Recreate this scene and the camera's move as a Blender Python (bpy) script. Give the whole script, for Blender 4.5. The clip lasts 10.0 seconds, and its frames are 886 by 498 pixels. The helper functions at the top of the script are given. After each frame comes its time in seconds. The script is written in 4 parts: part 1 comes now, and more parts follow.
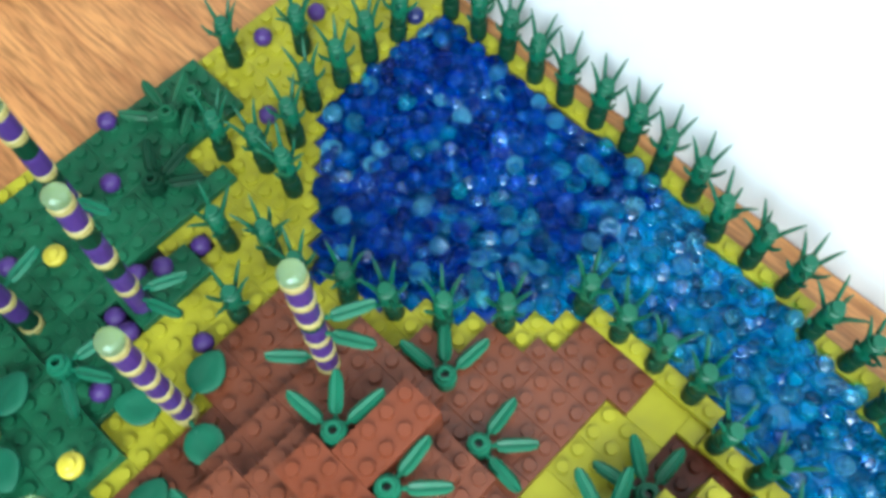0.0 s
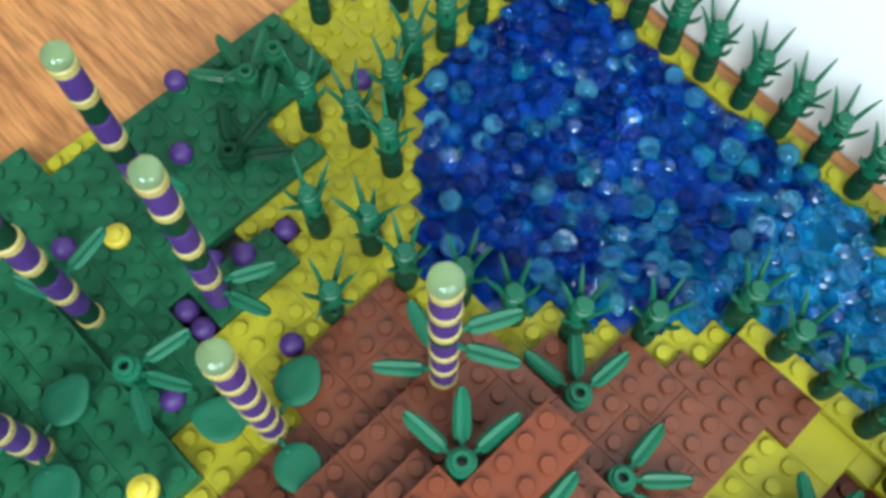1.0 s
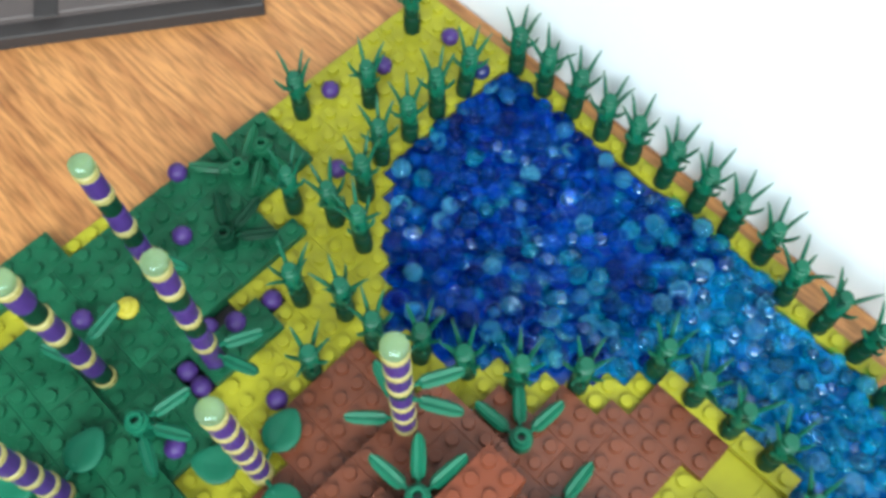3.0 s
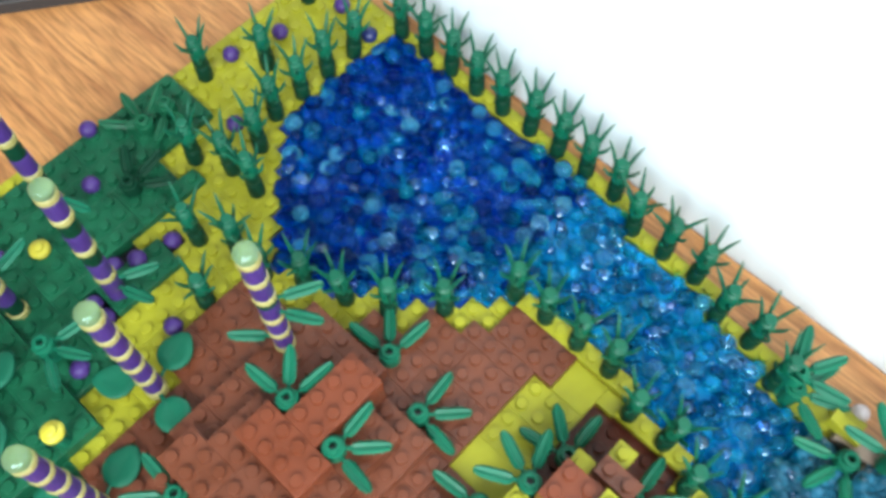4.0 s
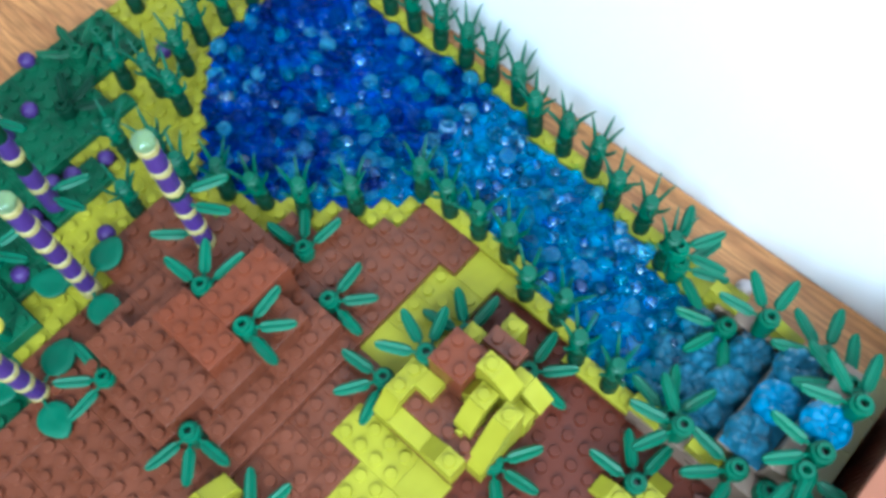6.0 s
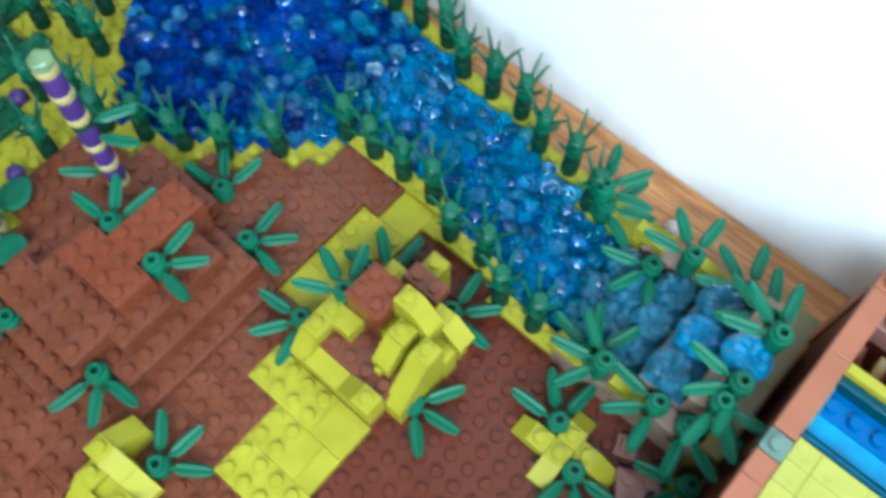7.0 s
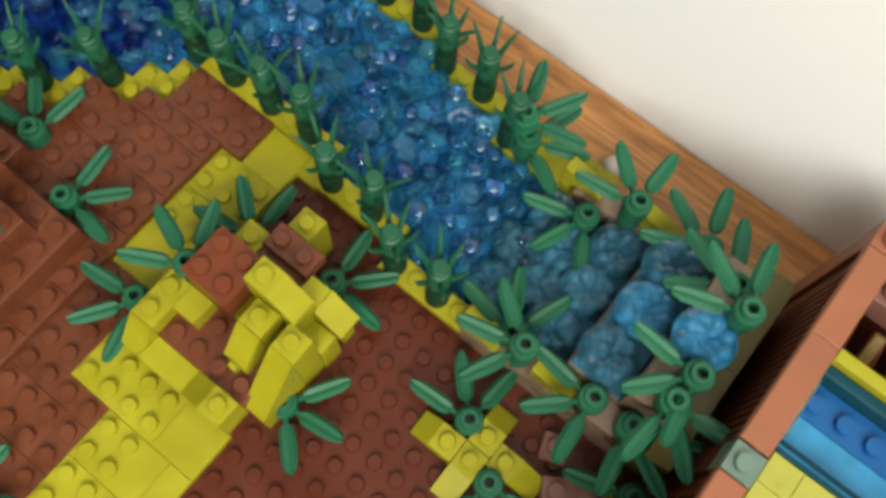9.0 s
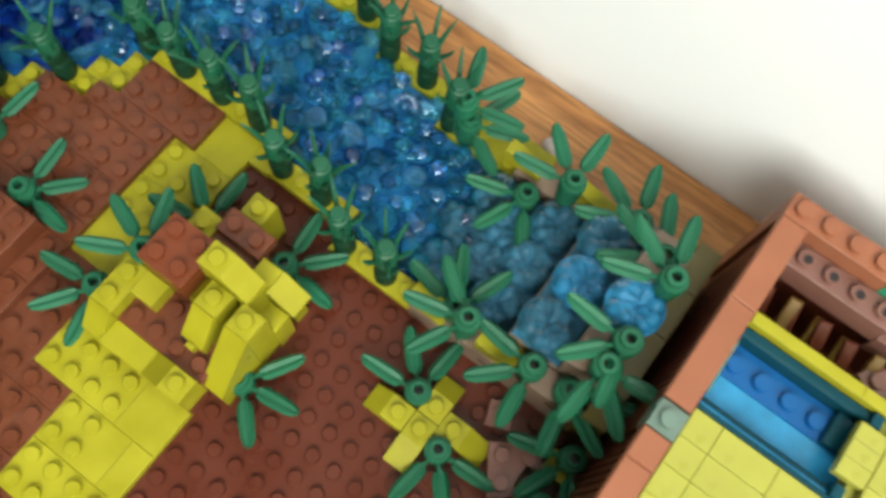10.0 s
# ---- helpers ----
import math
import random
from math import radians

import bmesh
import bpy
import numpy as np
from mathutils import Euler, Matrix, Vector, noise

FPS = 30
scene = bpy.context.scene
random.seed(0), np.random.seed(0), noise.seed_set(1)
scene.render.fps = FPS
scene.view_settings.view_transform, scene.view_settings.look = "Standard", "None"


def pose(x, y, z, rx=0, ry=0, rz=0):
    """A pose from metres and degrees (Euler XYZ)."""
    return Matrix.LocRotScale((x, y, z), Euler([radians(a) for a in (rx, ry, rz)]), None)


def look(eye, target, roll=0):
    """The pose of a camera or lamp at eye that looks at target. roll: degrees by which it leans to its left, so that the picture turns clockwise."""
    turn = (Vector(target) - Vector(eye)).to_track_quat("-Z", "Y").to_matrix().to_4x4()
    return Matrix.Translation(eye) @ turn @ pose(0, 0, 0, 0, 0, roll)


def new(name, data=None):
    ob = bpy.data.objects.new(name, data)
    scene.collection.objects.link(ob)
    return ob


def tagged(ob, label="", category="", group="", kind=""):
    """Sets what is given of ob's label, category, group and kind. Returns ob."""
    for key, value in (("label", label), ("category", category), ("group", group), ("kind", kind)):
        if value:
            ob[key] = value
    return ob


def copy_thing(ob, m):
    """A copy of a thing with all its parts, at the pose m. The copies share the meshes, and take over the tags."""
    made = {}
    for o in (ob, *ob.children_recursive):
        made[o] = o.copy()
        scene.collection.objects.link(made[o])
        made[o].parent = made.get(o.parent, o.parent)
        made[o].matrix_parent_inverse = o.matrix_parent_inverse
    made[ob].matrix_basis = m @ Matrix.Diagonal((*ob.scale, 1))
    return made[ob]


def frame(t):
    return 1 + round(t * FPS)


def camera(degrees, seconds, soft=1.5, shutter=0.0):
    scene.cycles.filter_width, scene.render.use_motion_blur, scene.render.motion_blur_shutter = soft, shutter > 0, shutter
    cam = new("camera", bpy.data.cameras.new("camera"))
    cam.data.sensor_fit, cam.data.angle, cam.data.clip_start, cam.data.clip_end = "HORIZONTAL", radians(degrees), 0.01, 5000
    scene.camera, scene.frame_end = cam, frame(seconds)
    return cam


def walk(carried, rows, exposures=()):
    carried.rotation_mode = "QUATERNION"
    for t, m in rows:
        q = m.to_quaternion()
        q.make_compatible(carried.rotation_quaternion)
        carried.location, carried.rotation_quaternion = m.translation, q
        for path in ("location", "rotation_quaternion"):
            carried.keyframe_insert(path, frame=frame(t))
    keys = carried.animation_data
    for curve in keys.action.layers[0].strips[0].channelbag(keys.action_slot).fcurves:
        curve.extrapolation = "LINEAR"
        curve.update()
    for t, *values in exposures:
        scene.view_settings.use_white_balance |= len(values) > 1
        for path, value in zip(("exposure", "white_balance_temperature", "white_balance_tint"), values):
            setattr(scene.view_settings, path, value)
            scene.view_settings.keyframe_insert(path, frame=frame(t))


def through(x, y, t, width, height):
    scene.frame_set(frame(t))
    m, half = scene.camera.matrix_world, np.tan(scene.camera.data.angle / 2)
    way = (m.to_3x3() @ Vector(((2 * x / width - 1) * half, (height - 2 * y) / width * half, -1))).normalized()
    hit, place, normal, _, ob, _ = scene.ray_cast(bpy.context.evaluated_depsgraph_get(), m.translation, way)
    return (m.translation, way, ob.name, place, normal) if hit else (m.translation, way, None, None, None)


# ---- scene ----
cam = camera(53.6, 10.0, soft=3.6, shutter=0.5)
# seconds, eye, target, roll
PATH = [
    (0, (0.23548, -0.10970, 0.30136), (0.12835, -0.00764, -0.01582), -2.39),
    (0.5, (0.20878, -0.11311, 0.28769), (0.10551, -0.00360, -0.02829), 1.05),
    (1, (0.18803, -0.12074, 0.26328), (0.08929, -0.02566, -0.05875), -0.20),
    (1.5, (0.19308, -0.11384, 0.27236), (0.09646, -0.01491, -0.04916), 1.20),
    (2, (0.19325, -0.11098, 0.27828), (0.09289, -0.00642, -0.04030), 0.80),
    (2.2, (0.19128, -0.11329, 0.28445), (0.08828, -0.00672, -0.03262), 0.64),
    (2.75, (0.19847, -0.11830, 0.30195), (0.08907, -0.01065, -0.01260), -0.54),
    (3.3, (0.22219, -0.12096, 0.31431), (0.11014, -0.01241, 0.00101), -1.08),
    (3.5, (0.23624, -0.12099, 0.31550), (0.12520, -0.01061, 0.00247), -0.62),
    (4, (0.26589, -0.11714, 0.32978), (0.15707, -0.00553, 0.01641), -0.65),
    (4.5, (0.28287, -0.13478, 0.34205), (0.16746, -0.03048, 0.02852), -4.82),
    (5, (0.29883, -0.13364, 0.34528), (0.18130, -0.03342, 0.03120), -6.67),
    (5.5, (0.31570, -0.12386, 0.34724), (0.19932, -0.02056, 0.03373), -6.27),
    (5.7, (0.32176, -0.12050, 0.34196), (0.20852, -0.01783, 0.02710), -5.91),
    (6.25, (0.32884, -0.11655, 0.33515), (0.22263, -0.01332, 0.01803), -4.19),
    (6.8, (0.33964, -0.11721, 0.32613), (0.23977, -0.01005, 0.00826), -1.57),
    (7, (0.34931, -0.11832, 0.31870), (0.25190, -0.00852, 0.00096), -0.34),
    (7.5, (0.36142, -0.11518, 0.31500), (0.27723, -0.00279, -0.00559), 3.91),
    (8, (0.37001, -0.10699, 0.31075), (0.28660, 0.00589, -0.00988), 4.29),
    (8.5, (0.36213, -0.08860, 0.29349), (0.29053, 0.03356, -0.02659), 8.88),
    (9, (0.34015, -0.07236, 0.25710), (0.27665, 0.02419, -0.07327), 5.69),
    (9.5, (0.34004, -0.06935, 0.25932), (0.28447, 0.02144, -0.07410), 7.01),
    (10, (0.34910, -0.07308, 0.26895), (0.29835, 0.02675, -0.06265), 10.26),
]
# seconds, stops, kelvin, tint: the picture drifts a little cooler, then grows darker and warmer near the end
EXPOSURES = [
    (0.0, 0.01, 6400, 11), (1.0, -0.16, 6650, 13), (1.5, -0.14, 6150, 13), (2.0, -0.09, 6350, 12), (3.5, 0.01, 6500, 11),
    (4.5, 0.04, 6300, 10), (5.0, 0.0, 5500, 9), (5.5, -0.03, 5500, 9), (7.0, -0.21, 5900, 10), (7.5, -0.24, 6250, 10),
    (8.0, -0.28, 6650, 11), (8.5, -0.39, 7450, 15), (9.0, -0.72, 8500, 20), (9.5, -0.62, 8300, 18), (10.0, -0.51, 8000, 16),
]
walk(cam, [(t, look(eye, target, roll)) for t, eye, target, roll in PATH], EXPOSURES)

S = 0.008  # one stud is 8 mm; sizes below are in studs
RND = random.Random(7)

# ---- world and light ----
world = bpy.data.worlds.new("world")
scene.world = world
world.use_nodes = True
wt = world.node_tree
sky = wt.nodes.new("ShaderNodeTexSky")
sky.sky_type = "NISHITA"
sky.sun_disc = False
sky.sun_elevation, sky.sun_rotation = radians(40), radians(100)
wt.links.new(sky.outputs[0], wt.nodes["Background"].inputs[0])
wt.nodes["Background"].inputs[1].default_value = 0.10


def area_lamp(name, size_x, size_y, power, eye, target, colour):
    data = bpy.data.lights.new(name, "AREA")
    data.shape, data.size, data.size_y, data.energy, data.color = "RECTANGLE", size_x, size_y, power, colour
    ob = new(name, data)
    ob.matrix_world = look(eye, target)
    return ob


# assumed daylight of an unseen east window: high southward, low northward beside the table
area_lamp("unseen_window_light", 1.10, 1.10, 71, (0.95, -1.32, 1.32), (0.26, -0.05, 0.0), (0.86, 1.0, 1.0))
area_lamp("unseen_window_light", 0.60, 0.80, 9.5, (0.98, -0.25, 0.60), (0.30, -0.02, 0.0), (0.86, 1.0, 1.0))


# ---- materials ----
def material(name):
    m = bpy.data.materials.new(name)
    m.use_nodes = True
    return m, m.node_tree.nodes, m.node_tree.links, m.node_tree.nodes["Principled BSDF"]


def plastic(name, colour, rough=0.32, vary=0.10, transmission=0.0, scuff=0.35, ior=1.5, gloss=0.5, mottle=0.065, grain=70):
    """Moulded plastic: a little tone change piece by piece, dust in patches, fine scuffs."""
    m, n, l, b = material(name)
    co = n.new("ShaderNodeTexCoord")
    info = n.new("ShaderNodeObjectInfo")
    big = n.new("ShaderNodeTexNoise")
    big.inputs["Scale"].default_value, big.inputs["Detail"].default_value = grain, 4
    fine = n.new("ShaderNodeTexNoise")
    fine.inputs["Scale"].default_value, fine.inputs["Detail"].default_value = 900, 3
    l.new(co.outputs["Object"], big.inputs["Vector"])
    l.new(co.outputs["Object"], fine.inputs["Vector"])
    tone = n.new("ShaderNodeMapRange")
    tone.inputs["To Min"].default_value, tone.inputs["To Max"].default_value = 1 - vary, 1 + vary
    l.new(info.outputs["Random"], tone.inputs["Value"])
    dust = n.new("ShaderNodeMapRange")
    dust.inputs["From Min"].default_value, dust.inputs["From Max"].default_value = 0.35, 0.7
    dust.inputs["To Min"].default_value, dust.inputs["To Max"].default_value = 1 - mottle, 1 + mottle
    l.new(big.outputs["Fac"], dust.inputs["Value"])
    mul = n.new("ShaderNodeMath")
    mul.operation = "MULTIPLY"
    l.new(tone.outputs[0], mul.inputs[0])
    l.new(dust.outputs[0], mul.inputs[1])
    mix = n.new("ShaderNodeVectorMath")
    mix.operation = "SCALE"
    mix.inputs[0].default_value = colour
    l.new(mul.outputs[0], mix.inputs["Scale"])
    l.new(mix.outputs[0], b.inputs["Base Color"])
    ro = n.new("ShaderNodeMapRange")
    ro.inputs["From Min"].default_value, ro.inputs["From Max"].default_value = 0.3, 0.7
    ro.inputs["To Min"].default_value, ro.inputs["To Max"].default_value = rough * (1 - scuff), rough * (1 + scuff)
    l.new(big.outputs["Fac"], ro.inputs["Value"])
    l.new(ro.outputs[0], b.inputs["Roughness"])
    bump = n.new("ShaderNodeBump")
    bump.inputs["Strength"].default_value, bump.inputs["Distance"].default_value = 0.08, 0.0002
    l.new(fine.outputs["Fac"], bump.inputs["Height"])
    l.new(bump.outputs[0], b.inputs["Normal"])
    b.inputs["Transmission Weight"].default_value = transmission
    b.inputs["IOR"].default_value = ior
    b.inputs["Specular IOR Level"].default_value = gloss
    return m


BROWN = plastic("reddish_brown_plastic", (0.139, 0.0375, 0.017), 0.34, 0.07, gloss=0.45, mottle=0.10)
ORANGE = plastic("orange_brown_plastic", (0.158, 0.037, 0.0155), 0.34, 0.05, gloss=0.35)
MAROON = plastic("dark_brown_plastic", (0.103, 0.022, 0.0115), 0.36, 0.06, gloss=0.3)
YELLOW = plastic("yellow_plastic", (0.325, 0.306, 0.020), 0.42, 0.04, gloss=0.3, mottle=0.10)
DGREEN = plastic("dark_green_plastic", (0.007, 0.088, 0.041), 0.40, 0.10, gloss=0.24, mottle=0.2)
PINE = plastic("blackish_green_plastic", (0.003, 0.036, 0.018), 0.50, 0.10, gloss=0.15)
GREEN = plastic("leaf_green_plastic", (0.004, 0.117, 0.063), 0.46, 0.12, gloss=0.3)
REED = plastic("reed_green_plastic", (0.003, 0.094, 0.050), 0.42, 0.12, gloss=0.35)
PURPLE = plastic("purple_plastic", (0.058, 0.025, 0.155), 0.40, 0.10, gloss=0.35)
TAN = plastic("pale_tan_plastic", (0.36, 0.31, 0.105), 0.34, 0.08)
SALMON = plastic("salmon_plastic", (0.30, 0.105, 0.058), 0.40, 0.05, gloss=0.3)
PINK = plastic("dusty_pink_plastic", (0.19, 0.085, 0.070), 0.36, 0.06)
GREY = plastic("warm_grey_plastic", (0.216, 0.150, 0.114), 0.34, 0.08)
PALE_YELLOW = plastic("pale_yellow_tiles", (0.33, 0.33, 0.055), 0.36, 0.03, gloss=0.4)
PALE = plastic("pale_pink_plastic", (0.50, 0.42, 0.42), 0.3, 0.03)
NAVY = plastic("navy_plastic", (0.012, 0.020, 0.10), 0.3, 0.03)
BRIGHT = plastic("bright_yellow_plastic", (0.55, 0.47, 0.045), 0.36, 0.03)
OLIVE = plastic("olive_plastic", (0.130, 0.103, 0.024), 0.42, 0.08)
TEAL = plastic("teal_plastic", (0.000, 0.240, 0.136), 0.3, 0.05)
BED = plastic("blue_bed_plastic", (0.0, 0.045, 0.30), 0.35, 0.12)
BED_LIGHT = plastic("light_blue_bed_plastic", (0.0, 0.24, 0.52), 0.35, 0.12)
# black that stands in for the shade inside gaps and hollows
HOLLOW_SHADE = plastic("hollow_shade_black", (0.012, 0.008, 0.010), 0.35, 0.05)
DOME = plastic("pale_green_clear_plastic", (0.44, 0.76, 0.60), 0.05, 0.05, 0.88)
CLEAR_TEAL = plastic("smoky_green_clear_plastic", (0.25, 0.42, 0.36), 0.12, 0.05, 0.6)
POOL = plastic("light_blue_plastic", (0.0, 0.22, 0.45), 0.20, 0.06, gloss=0.3, mottle=0.28)
POOL_DARK = plastic("mid_blue_plastic", (0.0, 0.090, 0.29), 0.16, 0.06, gloss=0.15)
POOL_RIM = plastic("petrol_plastic", (0.0, 0.050, 0.075), 0.22, 0.08, gloss=0.12)
BOARD = plastic("brown_board_plastic", (0.15, 0.085, 0.022), 0.40, 0.35)


def bead_material(name, low, high, pale, rough=0.08, clear=0.88, through=0.0, ior=1.36):
    """Clear coloured beads; each bead has its own tint."""
    m, n, l, b = material(name)
    geo = n.new("ShaderNodeNewGeometry")
    ramp = n.new("ShaderNodeValToRGB")
    e = ramp.color_ramp.elements
    e[0].position, e[0].color = 0.0, (*low, 1)
    e[1].position, e[1].color = 0.70, (*high, 1)
    p = e.new(0.93)
    p.color = (*high, 1)
    q = e.new(1.0)
    q.color = (*pale, 1)
    l.new(geo.outputs["Random Per Island"], ramp.inputs["Fac"])
    l.new(ramp.outputs[0], b.inputs["Base Color"])
    b.inputs["Roughness"].default_value = rough
    b.inputs["Transmission Weight"].default_value = clear
    b.inputs["IOR"].default_value = ior
    if through:
        out = n["Material Output"]
        veil = n.new("ShaderNodeBsdfTransparent")
        tint = n.new("ShaderNodeMixRGB")
        tint.inputs["Fac"].default_value = 0.35
        tint.inputs["Color2"].default_value = (1, 1, 1, 1)
        l.new(ramp.outputs[0], tint.inputs["Color1"])
        l.new(tint.outputs[0], veil.inputs["Color"])
        mix = n.new("ShaderNodeMixShader")
        mix.inputs["Fac"].default_value = through
        l.new(b.outputs[0], mix.inputs[1])
        l.new(veil.outputs[0], mix.inputs[2])
        l.new(mix.outputs[0], out.inputs["Surface"])
    return m


BEAD_DEEP = bead_material("deep_blue_clear_beads", (0.0, 0.028, 0.32), (0.0, 0.27, 0.90), (0.02, 0.50, 0.86), 0.06, 0.84, 0.46, 1.30)
BEAD_LIGHT = bead_material("light_blue_clear_beads", (0.0, 0.20, 0.42), (0.0, 0.74, 0.95), (0.25, 0.95, 0.98), 0.03, 0.85, 0.45, 1.40)
BEAD_PALE = bead_material("pale_clear_beads", (0.03, 0.30, 0.62), (0.08, 0.52, 0.76), (0.36, 0.76, 0.88), 0.05, 0.66, 0.40, 1.42)
BEAD_GEM = bead_material("sparkling_clear_gems", (0.01, 0.30, 0.75), (0.06, 0.60, 0.90), (0.45, 0.85, 0.95), 0.0, 0.95, 0.25, 1.75)
DISH = plastic("slate_blue_clear_plastic", (0.016, 0.135, 0.230), 0.42, 0.14, 0.25, ior=1.35, gloss=0.3, mottle=0.26, grain=230)
DISH_BLUE = plastic("bright_blue_clear_plastic", (0.005, 0.22, 0.45), 0.40, 0.06, 0.25, ior=1.35, gloss=0.3, mottle=0.24, grain=230)


def oak_material():
    m, n, l, b = material("oiled_oak")
    co = n.new("ShaderNodeTexCoord")
    mp = n.new("ShaderNodeMapping")
    mp.inputs["Scale"].default_value = (16, 150, 60)
    mp.inputs["Rotation"].default_value = (0, 0, radians(4))
    l.new(co.outputs["Object"], mp.inputs["Vector"])
    grain = n.new("ShaderNodeTexNoise")
    grain.inputs["Scale"].default_value, grain.inputs["Detail"].default_value = 1.0, 8
    grain.inputs["Distortion"].default_value = 0.6
    l.new(mp.outputs[0], grain.inputs["Vector"])
    mp2 = n.new("ShaderNodeMapping")
    mp2.inputs["Scale"].default_value = (60, 640, 60)
    mp2.inputs["Rotation"].default_value = (0, 0, radians(4))
    l.new(co.outputs["Object"], mp2.inputs["Vector"])
    pores = n.new("ShaderNodeTexNoise")
    pores.inputs["Scale"].default_value, pores.inputs["Detail"].default_value = 1.0, 5
    l.new(mp2.outputs[0], pores.inputs["Vector"])
    ramp = n.new("ShaderNodeValToRGB")
    e = ramp.color_ramp.elements
    e[0].position, e[0].color = 0.34, (0.320, 0.122, 0.040, 1)
    e[1].position, e[1].color = 0.60, (0.530, 0.236, 0.080, 1)
    l.new(grain.outputs["Fac"], ramp.inputs["Fac"])
    pr = n.new("ShaderNodeMapRange")
    pr.inputs["From Min"].default_value, pr.inputs["From Max"].default_value = 0.38, 0.56
    pr.inputs["To Min"].default_value, pr.inputs["To Max"].default_value = 0.66, 1.07
    l.new(pores.outputs["Fac"], pr.inputs["Value"])
    sc = n.new("ShaderNodeVectorMath")
    sc.operation = "SCALE"
    l.new(ramp.outputs[0], sc.inputs[0])
    l.new(pr.outputs[0], sc.inputs["Scale"])
    l.new(sc.outputs[0], b.inputs["Base Color"])
    b.inputs["Roughness"].default_value = 0.42
    bump = n.new("ShaderNodeBump")
    bump.inputs["Strength"].default_value, bump.inputs["Distance"].default_value = 0.15, 0.0004
    l.new(pores.outputs["Fac"], bump.inputs["Height"])
    l.new(bump.outputs[0], b.inputs["Normal"])
    return m


def paint_material(name, colour, rough=0.7):
    m, n, l, b = material(name)
    co = n.new("ShaderNodeTexCoord")
    no = n.new("ShaderNodeTexNoise")
    no.inputs["Scale"].default_value, no.inputs["Detail"].default_value = 6, 6
    l.new(co.outputs["Object"], no.inputs["Vector"])
    mr = n.new("ShaderNodeMapRange")
    mr.inputs["To Min"].default_value, mr.inputs["To Max"].default_value = 0.95, 1.03
    l.new(no.outputs["Fac"], mr.inputs["Value"])
    sc = n.new("ShaderNodeVectorMath")
    sc.operation = "SCALE"
    sc.inputs[0].default_value = colour
    l.new(mr.outputs[0], sc.inputs["Scale"])
    l.new(sc.outputs[0], b.inputs["Base Color"])
    b.inputs["Roughness"].default_value = rough
    rl = n.new("ShaderNodeTexNoise")
    rl.inputs["Scale"].default_value, rl.inputs["Detail"].default_value = 260, 3
    l.new(co.outputs["Object"], rl.inputs["Vector"])
    bump = n.new("ShaderNodeBump")
    bump.inputs["Strength"].default_value, bump.inputs["Distance"].default_value = 0.12, 0.0006
    l.new(rl.outputs["Fac"], bump.inputs["Height"])
    l.new(bump.outputs[0], b.inputs["Normal"])
    return m


OAK = oak_material()
PAINT = paint_material("white_wall_paint", (0.82, 0.86, 0.92))
CEIL = paint_material("white_ceiling_paint", (0.74, 0.73, 0.70))
DULL = paint_material("taupe_paint", (0.36, 0.345, 0.32))
FLOOR = paint_material("grey_carpet", (0.16, 0.15, 0.14), 0.9)
SHELL = paint_material("dark_grey_shell", (0.030, 0.024, 0.024), 0.65)
LID = paint_material("mauve_grey_panel", (0.085, 0.066, 0.064), 0.65)


# ---- mesh helpers (sizes in studs) ----
def mesh_from(name, verts, faces, mat, smooth=False):
    me = bpy.data.meshes.new(name)
    me.from_pydata([(x * S, y * S, z * S) for x, y, z in verts], [], faces)
    me.materials.append(mat)
    if smooth:
        me.polygons.foreach_set("use_smooth", [True] * len(me.polygons))
    me.update()
    return me


def part(name, me, parent, at=(0, 0, 0), turn=0.0, label=""):
    """One mesh object under a thing or a part; at in studs."""
    ob = new(name, me)
    ob.parent = parent
    ob.matrix_basis = pose(at[0] * S, at[1] * S, at[2] * S, 0, 0, turn)
    return tagged(ob, label=label)


def thing(name, at, label, category, group="", kind="", turn=0.0):
    ob = new(name)
    ob.matrix_basis = pose(at[0] * S, at[1] * S, at[2] * S, 0, 0, turn)
    ob.empty_display_size = 0.005
    return tagged(ob, label, category, group, kind)


